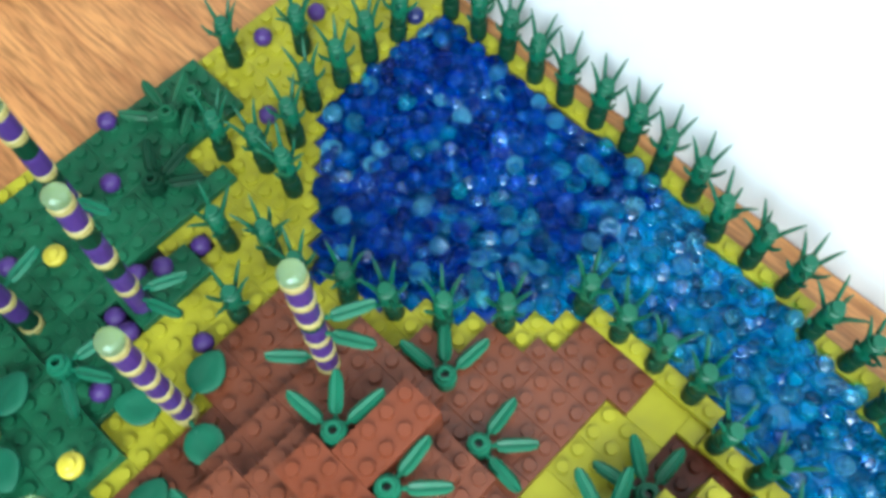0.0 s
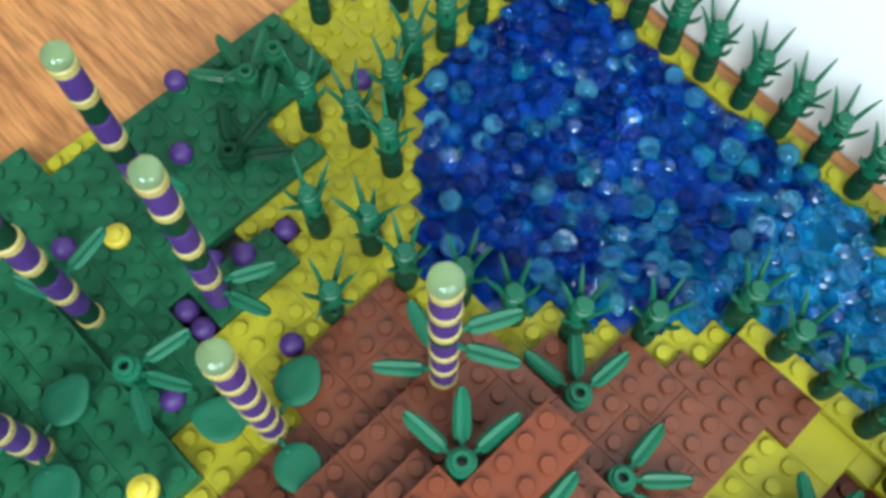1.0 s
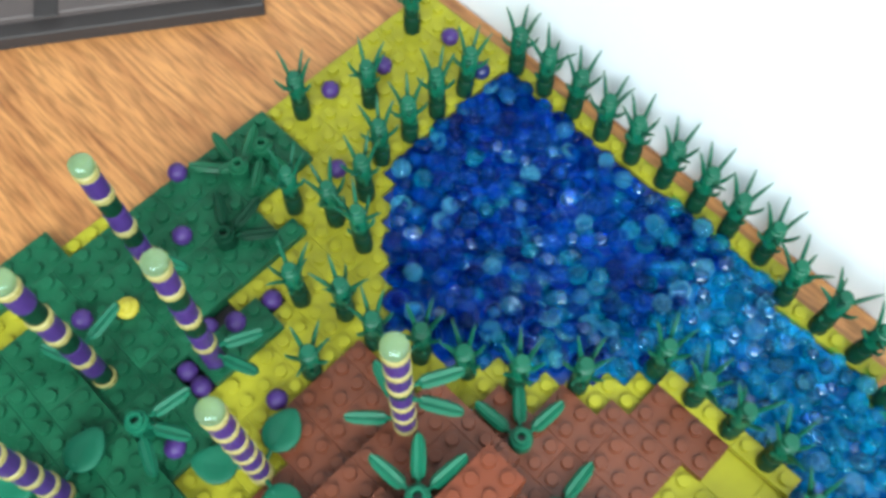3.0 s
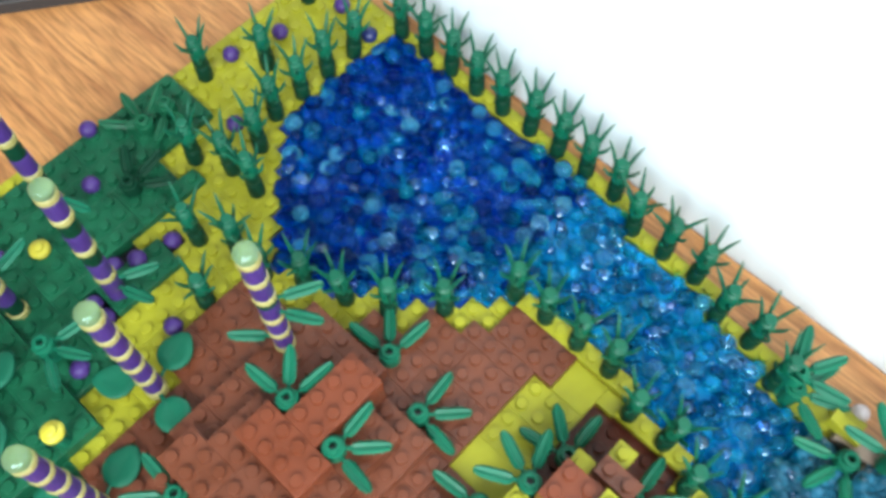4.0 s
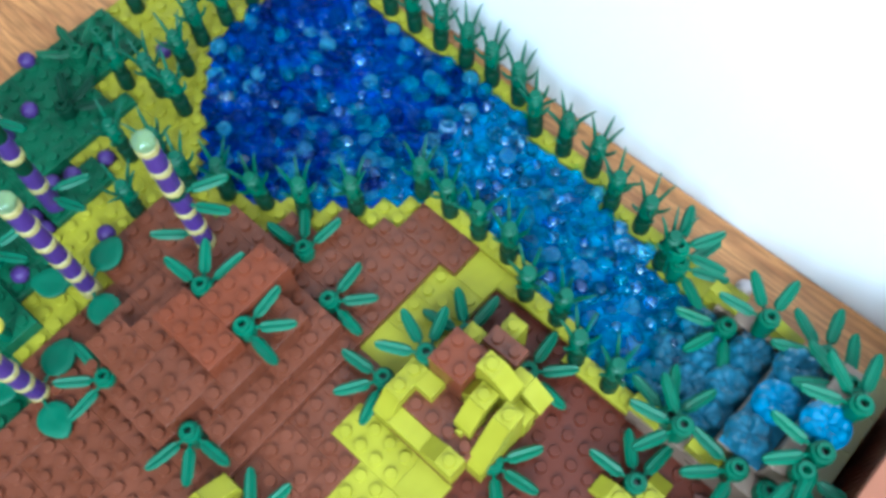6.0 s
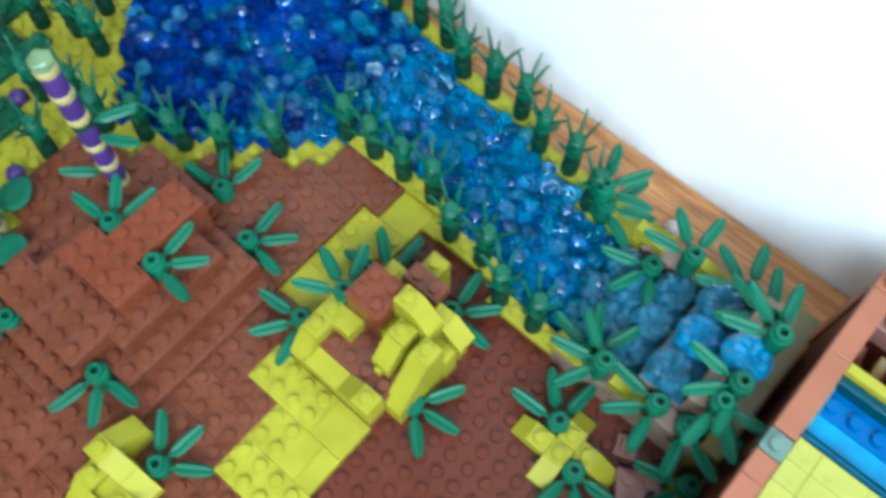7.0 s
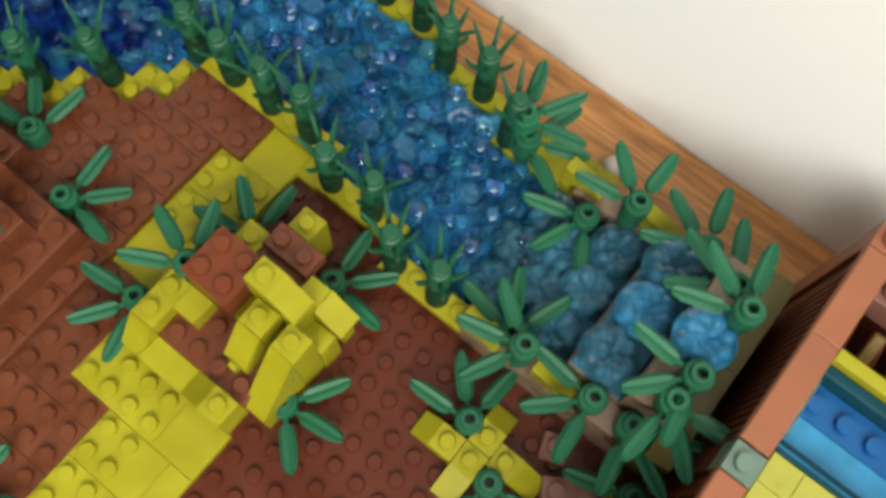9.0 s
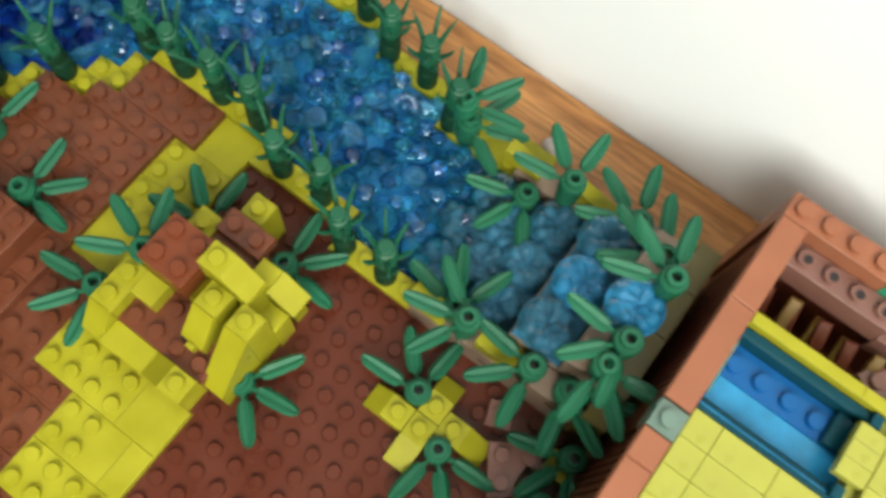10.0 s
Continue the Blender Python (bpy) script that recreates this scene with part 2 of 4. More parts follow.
class Geo:
    """Vertices and faces gathered from simple solids."""

    def __init__(self):
        self.v, self.f = [], []

    def add(self, verts, faces):
        k = len(self.v)
        self.v += verts
        self.f += [tuple(i + k for i in f) for f in faces]
        return self

    def moved(self, m):
        self.v = [tuple(m @ Vector(p)) for p in self.v]
        return self

    def join(self, other):
        return self.add(other.v, other.f)

    def box(self, x0, x1, y0, y1, z0, z1, c=0.02):
        """A block with its upper edges chamfered by c."""
        lo = [(x0, y0, z0), (x1, y0, z0), (x1, y1, z0), (x0, y1, z0)]
        mid = [(x, y, z1 - c) for x, y, _ in lo]
        top = [(x0 + c, y0 + c, z1), (x1 - c, y0 + c, z1), (x1 - c, y1 - c, z1), (x0 + c, y1 - c, z1)]
        faces = [(3, 2, 1, 0), (8, 9, 10, 11)]
        for i in range(4):
            j = (i + 1) % 4
            faces += [(i, j, j + 4, i + 4), (i + 4, j + 4, j + 8, i + 8)]
        return self.add(lo + mid + top, faces)

    def lathe(self, profile, n=14, cx=0.0, cy=0.0, cap=True, base=False):
        """Rings of (radius, height) from below to above round an upright axis."""
        verts, faces = [], []
        for r, z in profile:
            verts += [(cx + r * math.cos(2 * math.pi * i / n), cy + r * math.sin(2 * math.pi * i / n), z) for i in range(n)]
        for k in range(len(profile) - 1):
            for i in range(n):
                j = (i + 1) % n
                faces.append((k * n + i, k * n + j, k * n + n + j, k * n + n + i))
        if cap:
            faces.append(tuple(range((len(profile) - 1) * n, len(profile) * n)))
        if base:
            faces.append(tuple(range(n - 1, -1, -1)))
        return self.add(verts, faces)

    def stud(self, x, y, z):
        return self.lathe([(0.3, z), (0.3, z + 0.165), (0.275, z + 0.205)], 14, x, y)

    def prism(self, pts, y0, y1):
        """An outline in x and z, drawn along y."""
        k = len(pts)
        verts = [(x, y0, z) for x, z in pts] + [(x, y1, z) for x, z in pts]
        faces = [tuple(range(k)), tuple(range(2 * k - 1, k - 1, -1))]
        faces += [((i + 1) % k, i, i + k, (i + 1) % k + k) for i in range(k)]
        return self.add(verts, faces)

    def tube(self, points, radii, n=6):
        """A bent tapered rod through points."""
        verts, faces = [], []
        for k, (p, r) in enumerate(zip(points, radii)):
            a, b = Vector(points[max(k - 1, 0)]), Vector(points[min(k + 1, len(points) - 1)])
            q = (b - a).to_track_quat("Z", "Y")
            for i in range(n):
                w = 2 * math.pi * i / n
                verts.append(tuple(Vector(p) + q @ Vector((r * math.cos(w), r * math.sin(w), 0))))
        for k in range(len(points) - 1):
            for i in range(n):
                j = (i + 1) % n
                faces.append((k * n + i, k * n + j, k * n + n + j, k * n + n + i))
        faces += [tuple(range(n - 1, -1, -1)), tuple(range((len(points) - 1) * n, len(points) * n))]
        return self.add(verts, faces)

    def mesh(self, name, mat, smooth=False, crease=0.0):
        """crease: smooth shading with edges sharper than this many degrees kept hard."""
        me = mesh_from(name, self.v, self.f, mat, smooth or crease > 0)
        if crease:
            me.set_sharp_from_angle(angle=radians(crease))
        return me


BRICKS = {}


def brick_mesh(w, d, h, mat, studs):
    """A brick or plate w by d studs, h high, base at z 0; studs: the cells that carry one."""
    key = (w, d, round(h, 2), mat.name, studs)
    if key not in BRICKS:
        g = Geo().box(0.006, w - 0.006, 0.006, d - 0.006, 0, h)
        for i, j in studs:
            g.stud(i + 0.5, j + 0.5, h - 0.002)
        BRICKS[key] = g.mesh("brick", mat)
    return BRICKS[key]


def brick(parent, x, y, z, w, d, h, mat, studs=True, name="brick", turn=0.0, label=""):
    cells = tuple((i, j) for i in range(int(w)) for j in range(int(d))) if studs is True else tuple(studs or ())
    return part(name, brick_mesh(w, d, h, mat, cells), parent, (x, y, z), turn, label)


SIZES = [(2, 6), (2, 4), (4, 2), (2, 4), (2, 3), (3, 2), (2, 2), (1, 4), (4, 1), (1, 3), (1, 2), (2, 1), (1, 1)]


def lay(parent, cells, z, h, mat, covered=(), name="plate", smooth=0.0, seed=1):
    """Covers grid cells with plates of ordinary sizes; no studs under what covers them."""
    rnd = random.Random(seed)
    left = set(cells)
    for c in sorted(cells, key=lambda c: (c[0], c[1])):
        if c not in left:
            continue
        sizes = SIZES[:6]
        rnd.shuffle(sizes)
        for w, d in sizes + SIZES[6:]:
            block = [(c[0] + i, c[1] + j) for i in range(w) for j in range(d)]
            if all(b in left for b in block):
                break
        left -= set(block)
        tile = rnd.random() < smooth
        studs = () if tile else tuple((b[0] - c[0], b[1] - c[1]) for b in block if b not in covered)
        part(name, brick_mesh(w, d, h, mat, studs), parent, (c[0], c[1], z))


def rect(x0, x1, y0, y1):
    return {(x, y) for x in range(x0, x1) for y in range(y0, y1)}


def flat(name, x0, x1, y0, y1, z0, z1, mat, label, category, kind="structure"):
    """A plain slab in metres."""
    v = [(x / S, y / S, z / S) for z in (z0, z1) for x, y in ((x0, y0), (x1, y0), (x1, y1), (x0, y1))]
    f = [(3, 2, 1, 0), (4, 5, 6, 7), (0, 1, 5, 4), (1, 2, 6, 5), (2, 3, 7, 6), (3, 0, 4, 7)]
    return tagged(new(name, mesh_from(name, v, f, mat)), label, category, "", kind)


# ---- the room ----
WALL_Y = 10.3 * S
TOP = -0.2 * S
RX0, RX1, RY0, FZ, CZ = -1.55, 1.00, -2.4, -0.752, 2.45
flat("wall_north", RX0 - 0.1, RX1 + 0.1, WALL_Y, WALL_Y + 0.1, FZ, CZ, PAINT, "plain white painted wall behind the oak table", "wall")
flat("wall_south", RX0 - 0.1, RX1 + 0.1, RY0 - 0.1, RY0, FZ, CZ, DULL, "plain taupe painted wall", "wall")
# this wall is out of view; its window opening is assumed for the daylight
we = thing("wall_east", (0, 0, 0), "unseen taupe painted wall with an assumed wide window opening", "wall", "", "structure")
WY0, WY1, WZ0, WZ1 = -1.92, 0.06, 0.30, 1.95
for a in [(RY0, WY0, FZ, CZ), (WY1, WALL_Y, FZ, CZ), (WY0, WY1, FZ, WZ0), (WY0, WY1, WZ1, CZ)]:
    g = Geo().box(RX1 / S, (RX1 + 0.1) / S, a[0] / S, a[1] / S, a[2] / S, a[3] / S, 0.01)
    part("wall_panel", g.mesh("wall_panel", DULL), we)
flat("wall_west", RX0 - 0.1, RX0, RY0, WALL_Y, FZ, CZ, DULL, "plain taupe painted wall", "wall")
flat("floor", RX0 - 0.1, RX1 + 0.1, RY0 - 0.1, WALL_Y + 0.1, FZ - 0.1, FZ, FLOOR, "grey carpeted floor under the table", "floor")
flat("ceiling", RX0 - 0.1, RX1 + 0.1, RY0 - 0.1, WALL_Y + 0.1, CZ, CZ + 0.1, CEIL, "plain white painted ceiling", "ceiling")

table = thing("table", (0, 0, TOP / S), "oiled oak table with long straight grain", "table")
g = Geo().box(-0.85 / S, 0.90 / S, -0.80 / S, (WALL_Y - 0.0006) / S, -0.03 / S, 0, 0.15)
part("tabletop", g.mesh("tabletop", OAK), table)
for lx in (-0.80, 0.80):
    for ly in (-0.75, WALL_Y - 0.07):
        g = Geo().box(lx / S, (lx + 0.06) / S, ly / S, (ly + 0.06) / S, (FZ - TOP) / S, -0.03 / S, 0.01)
        part("leg", g.mesh("leg", OAK), table)

# a flat dark device lying on the table
lap = thing("closed_laptop", (-14.0, -10.1, -0.2), "dark grey closed laptop lying on the oak table", "laptop", turn=54.5)
part("base", Geo().box(-15, 14.5, 0, 20, 0, 0.9, 0.08).mesh("base", SHELL), lap)
part("lid", Geo().box(-14.7, 14.2, 1.0, 19.7, 0.9, 1.3, 0.1).mesh("lid", LID), lap, label="mauve-grey lid panel")
for hx in (2.0, 12.0):
    part("hinge", Geo().box(hx, hx + 1.3, 0.7, 3.2, 1.3, 1.42, 0.05).mesh("hinge", SHELL), lap)

# ---- the ground of the model ----
base = thing("baseplate", (0, 0, 0), "large studded dark brown baseplate lying on the table", "baseplate", "", "structure")
for x0, x1, y1 in ((0, 25, 9), (25, 31, 8), (31, 35, 7), (35, 47.6, 6)):
    part("slab", Geo().box(x0, x1, -39, y1, -0.2, 0.0, 0.02).mesh("slab", MAROON), base)

pond = set()
for x in range(7, 40):
    hi = 8 if x < 25 else 7 if x < 31 else 6 if x < 35 else 5
    lo = {7: -1, 8: -2, 9: -3, 10: -4, 11: -5, 12: -6, 13: -7, 14: -6, 15: -6, 16: -6, 17: -5, 18: -4, 19: -4, 20: -3, 21: -2, 22: -1, 23: 0}.get(x, 1 if x < 31 else 0 if x < 35 else -1)
    pond |= {(x, y) for y in range(lo, hi)}

brown_edge = {}
for x in range(13, 28):
    brown_edge[x] = -8 if x < 17 else -7 if x < 19 else -5 if x < 21 else -3 if x < 23 else -2 if x < 24 else 0

green = rect(0, 4, -12, -3) | rect(4, 6, -12, -7) | rect(6, 7, -12, -6) | rect(0, 8, -15, -12) | rect(8, 10, -14, -10) | rect(0, 12, -18, -15)
green -= {(7, -13), (7, -12)}
raised = rect(2, 14, -27, -18)
low_green = rect(14, 17, -27, -20) | rect(0, 17, -39, -27)
brown = set()
for x, e in brown_edge.items():
    brown |= {(x, y) for y in range(-39, e)}
brown -= rect(13, 15, -20, -14)
brown -= raised | low_green | rect(27, 28, -39, -2)
brown = {c for c in brown if not (c[0] < 17 and c[1] < -20)}
path = rect(27, 30, -8, -2) | rect(28, 30, -2, 0) | rect(30, 31, -1, 0) | rect(30, 31, -8, -6)
path |= rect(29, 35, -12, -10) | rect(31, 35, -14, -12) | rect(31, 37, -16, -14) | rect(33, 37, -18, -16) | rect(33, 39, -22, -18) | rect(35, 41, -30, -22)
right_brown = (rect(27, 35, -39, -10) | rect(27, 30, -10, -8)) - path
holes = {(8, -10), (8, -15), (9, -15), (7, -13), (7, -12)}
far_bank = {(x, y) for x in range(7, 40) for y in range(4, 9)} - pond
far_bank -= {(x, y) for x in range(25, 40) for y in range(8 if x < 31 else 7, 9)}
far_bank |= rect(40, 47, 5, 6)
far_bank = {c for c in far_bank if c[1] >= (8 if c[0] < 25 else 7 if c[0] < 31 else 6 if c[0] < 35 else 5)}
near_bank = rect(24, 31, 0, 1) | rect(31, 35, -1, 0) | rect(35, 40, -2, -1)
sand = rect(0, 14, -20, 9) - green - raised - pond - holes - brown
sand |= {c for c in rect(13, 25, -10, 2) if c not in brown and c not in pond}
sand |= {(-1, y) for y in range(-15, -12)} | {(x, y) for x in range(0, 2) for y in range(-27, -18)}
west_green = rect(-2, 0, -26, -15)
sand -= low_green | green | raised
sand |= rect(14, 15, -20, -14)

hill1 = rect(17, 26, -16, -8) | rect(17, 22, -8, -7) | rect(18, 24, -18, -16)
hill2 = rect(18, 24, -17, -15) | rect(19, 25, -15, -12) | rect(20, 25, -12, -9) | rect(21, 23, -9, -8)
crest = rect(20, 24, -14, -12) | rect(21, 23, -12, -8)

sb = thing("yellow_sand_bank", (0, 0, 0), "yellow studded plates round the pond", "toy bank", "", "structure")
lay(sb, sand | far_bank, 0, 0.4, YELLOW, seed=3)
lay(sb, near_bank, 0, 0.4, MAROON, near_bank, seed=4)
lay(sb, near_bank, 0.4, 0.4, YELLOW, seed=5)
gm = thing("dark_green_meadow", (0, 0, 0), "dark green studded plates with dusty dull surface", "toy ground", "", "structure")
lay(gm, green, 0.4, 0.4, DGREEN, seed=6)
lay(gm, green, 0.0, 0.4, DGREEN, green, seed=6)
lay(gm, west_green, -0.2, 1.0, DGREEN, seed=13)
lay(gm, raised, 0.0, 1.2, DGREEN, seed=7)
lay(gm, low_green, 0.0, 0.4, DGREEN, seed=8)
bh = thing("brown_hill", (0, 0, 0), "stepped reddish brown hill of studded bricks", "toy hill", "", "structure")
lay(bh, brown, 0.0, 0.4, BROWN, brown, seed=9)
lay(bh, brown, 0.4, 0.4, BROWN, hill1, seed=10)
lay(bh, hill1, 0.8, 1.2, BROWN, hill2, seed=11, name="brick")
lay(bh, hill2, 2.0, 1.2, BROWN, crest, seed=12, name="brick")
brick(bh, 20, -14, 3.2, 4, 2, 1.2, ORANGE)
brick(bh, 21, -12, 3.2, 2, 4, 1.2, ORANGE)
yp = thing("yellow_path", (0, 0, 0), "winding yellow studded path across brown ground", "toy path", "", "structure")
lay(yp, path, 0.0, 0.4, YELLOW, rect(27, 30, -8, -6) | rect(28, 31, -2, 0) | rect(33, 35, -14, -10) | rect(35, 37, -18, -14), seed=14)
rb = thing("brown_ground", (0, 0, 0), "reddish brown studded plates beside the yellow path", "toy ground", "", "structure")
lay(rb, right_brown, 0.0, 0.4, BROWN, seed=15)
# thin black plates paint the deep shade at the bottom of the gaps
lay(base, holes, -0.002, 0.06, HOLLOW_SHADE, holes, seed=18)
# the bare studs of the baseplate
gs = Geo()
for x, y in sorted((rect(30, 47, -30, 0) - path - right_brown - near_bank)):
    gs.lathe([(0.3, -0.002), (0.29, 0.16), (0.26, 0.2)], 12, x + 0.5, y + 0.5)
ob = part("stud_field", gs.mesh("stud_field", MAROON), base)
tagged(ob, kind="stuff")


# ---- the pond ----
pb = thing("pond_bed", (0, 0, 0), "dark blue plates under the loose beads", "toy pond bed", "", "structure")
shallow = {c for c in pond if c[0] >= 22}
lay(pb, pond - shallow, 0.0, 0.12, BED, pond, seed=16)
lay(pb, shallow, 0.0, 0.12, BED_LIGHT, pond, seed=17)


def bead_geo(kind):
    """0: small round plate with a stud; 1: cut gem; 2: ball; 3: short clear rod; 4: open dish."""
    g = Geo()
    if kind == 0:
        g.lathe([(0.30, -0.20), (0.44, -0.20), (0.48, -0.16), (0.48, 0.10), (0.45, 0.15), (0.31, 0.16), (0.30, 0.32), (0.26, 0.36)], 18, base=True)
    elif kind == 1:
        g.lathe([(0.03, -0.34), (0.46, 0.00), (0.46, 0.05), (0.27, 0.25)], 7, base=True)
    elif kind == 2:
        g.lathe([(0.12, -0.38), (0.28, -0.31), (0.40, -0.14), (0.42, 0.02), (0.36, 0.20), (0.22, 0.33), (0.06, 0.38)], 14, base=True)
    elif kind == 3:
        g.lathe([(0.20, -0.75), (0.26, -0.70), (0.26, 0.70), (0.20, 0.75)], 10, base=True)
    else:
        g.lathe([(0.40, -0.16), (0.48, -0.11), (0.49, 0.08), (0.46, 0.13), (0.36, 0.13), (0.32, 0.03), (0.10, 0.00)], 18, base=True)
    return g


def scatter(cells, z, apart, seed):
    """Places over the cells, no two nearer than `apart`, kept inside the shore."""
    rnd = random.Random(seed)
    grid, out = {}, []
    cells = sorted(cells)
    for _ in range(len(cells) * 30):
        x, y = rnd.choice(cells)
        px, py = x + rnd.random(), y + rnd.random()
        if any((math.floor(px + dx), math.floor(py + dy)) not in pond for dx, dy in ((0.33, 0), (-0.33, 0), (0, 0.33), (0, -0.33))):
            continue
        near = [q for i in (-1, 0, 1) for j in (-1, 0, 1) for q in grid.get((math.floor(px) + i, math.floor(py) + j), ())]
        if any((px - q[0]) ** 2 + (py - q[1]) ** 2 < apart * apart for q in near):
            continue
        grid.setdefault((math.floor(px), math.floor(py)), []).append((px, py))
        out.append((px, py, z + rnd.uniform(-0.07, 0.07)))
    return out


def light_share(x, y):
    """How far the light blue has taken over from the deep blue, downstream."""
    s = min(1, max(0, (x - 18.3 - 0.2 * (y - 4)) / 5.5))
    return max(s, 0.05 + 0.024 * max(0, x - 12)) if x > 11 and y > -1 else max(s, 0.05)


KINDS = {"deep": (BEAD_DEEP, "deep_blue_beads", "loose deep blue clear plastic beads filling the pond"),
         "light": (BEAD_LIGHT, "light_blue_beads", "loose light blue clear plastic beads in the stream"),
         "pale": (BEAD_PALE, "pale_beads", "loose pale clear discs among the blue beads"),
         "gem": (BEAD_GEM, "clear_gems", "sparkling faceted clear gems among the blue beads")}
heaps = {k: Geo() for k in KINDS}
rnd = random.Random(21)
for layer, (z, apart) in enumerate(((0.30, 0.76), (0.55, 0.76), (0.78, 0.84))):
    for px, py, pz in scatter(pond, z, apart, 31 + layer):
        share = light_share(px, py)
        kind = "light" if rnd.random() < share else "deep"
        shape = rnd.choices((0, 1, 2, 3, 4), (7, 2.2, 0.5, 0.6, 3.5) if share < 0.5 else (4, 7, 0.6, 0.5, 3))[0]
        if layer == 2 and rnd.random() < (0.14 if share < 0.9 else 0.08):
            kind, shape = "pale", rnd.choice((0, 4, 4))
        elif layer >= 1 and rnd.random() < (0.075 if share < 0.3 else 0.22):
            kind, shape = "gem", 1
        tilt = rnd.gauss(0, 17) + (86 if shape == 3 else 0)
        m = pose(px, py, pz, tilt, rnd.gauss(0, 17), rnd.uniform(0, 360)) @ Matrix.Scale(rnd.uniform(0.82, 1.12), 4)
        heaps[kind].join(bead_geo(shape).moved(m))
for key, (mat, name, label) in KINDS.items():
    tagged(new(name, heaps[key].mesh(name, mat, crease=50)), label, "beads", "", "stuff")


# ---- reeds ----
def blade(z, lean, length, bend, thick=0.085):
    """A slender pointed blade that leaves the stem at height z."""
    pts, rad = [], []
    for k in range(6):
        s = k / 5
        a = radians(lean + bend * s)
        pts.append((0.30 + length * s * math.sin(a), 0, z + length * s * math.cos(a)))
        rad.append(thick * (1 - s ** 3) + 0.025)
    return Geo().tube(pts, rad, 7)


FOOT = Geo()
for z, r, top in ((0.0, 0.46, 1.12), (1.2, 0.42, 0.62)):
    FOOT.lathe([(r * 0.95, z), (r, z + 0.05), (r, z + top - 0.04), (r * 0.95, z + top + 0.02), (r * 0.88, z + top + 0.05)], 16)
STEM = Geo().lathe([(0.38, 1.86), (0.44, 1.92), (0.44, 2.80), (0.40, 2.86), (0.36, 2.90)], 16)
STEM.lathe([(0.34, 2.86), (0.42, 2.94), (0.40, 3.10), (0.31, 3.16), (0.31, 3.36), (0.27, 3.40)], 16)
STEM_ME, FOOT_ME = STEM.mesh("stem", REED, crease=40), FOOT.mesh("foot", PINE, crease=40)
BLADES = [blade(2.55, 11, 1.95, 10).mesh("blade", REED, True), blade(2.45, 28, 1.75, 8).mesh("blade", REED, True), blade(2.2, 52, 1.25, -20).mesh("blade", REED, True),
          blade(1.7, 58, 0.95, -30).mesh("blade", REED, True), blade(1.2, 45, 0.70, -20).mesh("blade", REED, True)]

reed0 = thing("reed", (1.5, -1.5, 0.4), "dark green plastic reed with thin pointed blades", "reed", "reeds round the pond")
part("stem", STEM_ME, reed0)
part("foot", FOOT_ME, reed0, label="blackish green foot")
for k in range(8):
    part("blade", BLADES[(0, 1, 0, 1, 2, 2, 3, 4)[k]], reed0, turn=(60, 300, 180, 115, 20, 235, 330, 150)[k])
REEDS = [(3.5, 1.5, 0.4), (1.5, 6.5, 0.4), (6.5, -0.5, 0.4), (6.5, 1.5, 0.4), (6.5, 3.5, 0.4), (6.5, 5.5, 0.4), (7.5, 8.5, 0.4),
         (5.5, -5.5, 0.4), (7.5, -2.5, 0.4), (7.5, -4.5, 0.4), (9.5, -4.5, 0.4), (9.5, -8.5, 0.4), (11.5, -7.5, 0.4), (12.5, -10.5, 0.4), (13.5, -7.5, 0.4)]
REEDS += [(x + 0.5, 8.5, 0.4) for x in range(9, 24, 2)] + [(x + 0.5, 7.5, 0.4) for x in (25, 27, 29)] + [(x + 0.5, 6.5, 0.4) for x in (31, 33)] + [(35.5, 5.5, 0.4)]
REEDS += [(15.5, -6.5, 0.4), (17.5, -5.5, 0.4), (19.5, -4.5, 0.4), (21.5, -2.5, 0.4), (23.5, 0.5, 0.4), (25.5, 0.5, 0.8), (27.5, 0.5, 0.8), (29.5, 0.5, 0.8),
          (31.5, -0.5, 0.8), (33.5, -0.5, 0.8), (35.5, -1.5, 0.8), (37.5, -1.5, 0.8)]
for x, y, z in REEDS:
    copy_thing(reed0, pose(x * S, y * S, z * S, RND.gauss(0, 2), RND.gauss(0, 2), RND.choice((0, 0, 90, 45)) + RND.uniform(-25, 25)))


# ---- three-leaved plants ----
def leaf_geo():
    """A long leaf with rounded ends, a groove down the middle and a thin stalk, along +x."""
    g = Geo()
    g.tube([(0.35, 0, 0.45), (0.62, 0, 0.50), (0.85, 0, 0.54)], [0.11, 0.10, 0.10], 6)
    rows = [(0.72, 0.10), (0.80, 0.24), (1.05, 0.31), (1.6, 0.31), (2.1, 0.28), (2.4, 0.19), (2.5, 0.07)]
    verts, faces = [], []
    for x, w in rows:
        z = 0.46 + 0.10 * (x - 0.7)
        verts += [(x, -w, z + 0.02), (x, -w * 0.55, z + 0.17), (x, 0, z + 0.10), (x, w * 0.55, z + 0.17), (x, w, z + 0.02), (x, 0, z - 0.08)]
    for k in range(len(rows) - 1):
        for i in range(6):
            j = (i + 1) % 6
            faces.append((k * 6 + j, k * 6 + i, k * 6 + 6 + i, k * 6 + 6 + j))
    faces += [tuple(range(6)), tuple(range(len(rows) * 6 - 1, (len(rows) - 1) * 6 - 1, -1))]
    return g.add(verts, faces)


HUB = Geo().lathe([(0.46, 0.0), (0.52, 0.08), (0.52, 0.78), (0.47, 0.86), (0.36, 0.86), (0.36, 1.06), (0.33, 1.1), (0.19, 1.1), (0.18, 0.7)], 18)
HUB_ME, LEAF_ME = HUB.mesh("hub", GREEN), leaf_geo().mesh("leaf", GREEN)
# black disc that paints the shade down inside the hub
HOLE_ME = Geo().lathe([(0.178, 0.72), (0.178, 0.725)], 14).mesh("hole", HOLLOW_SHADE)


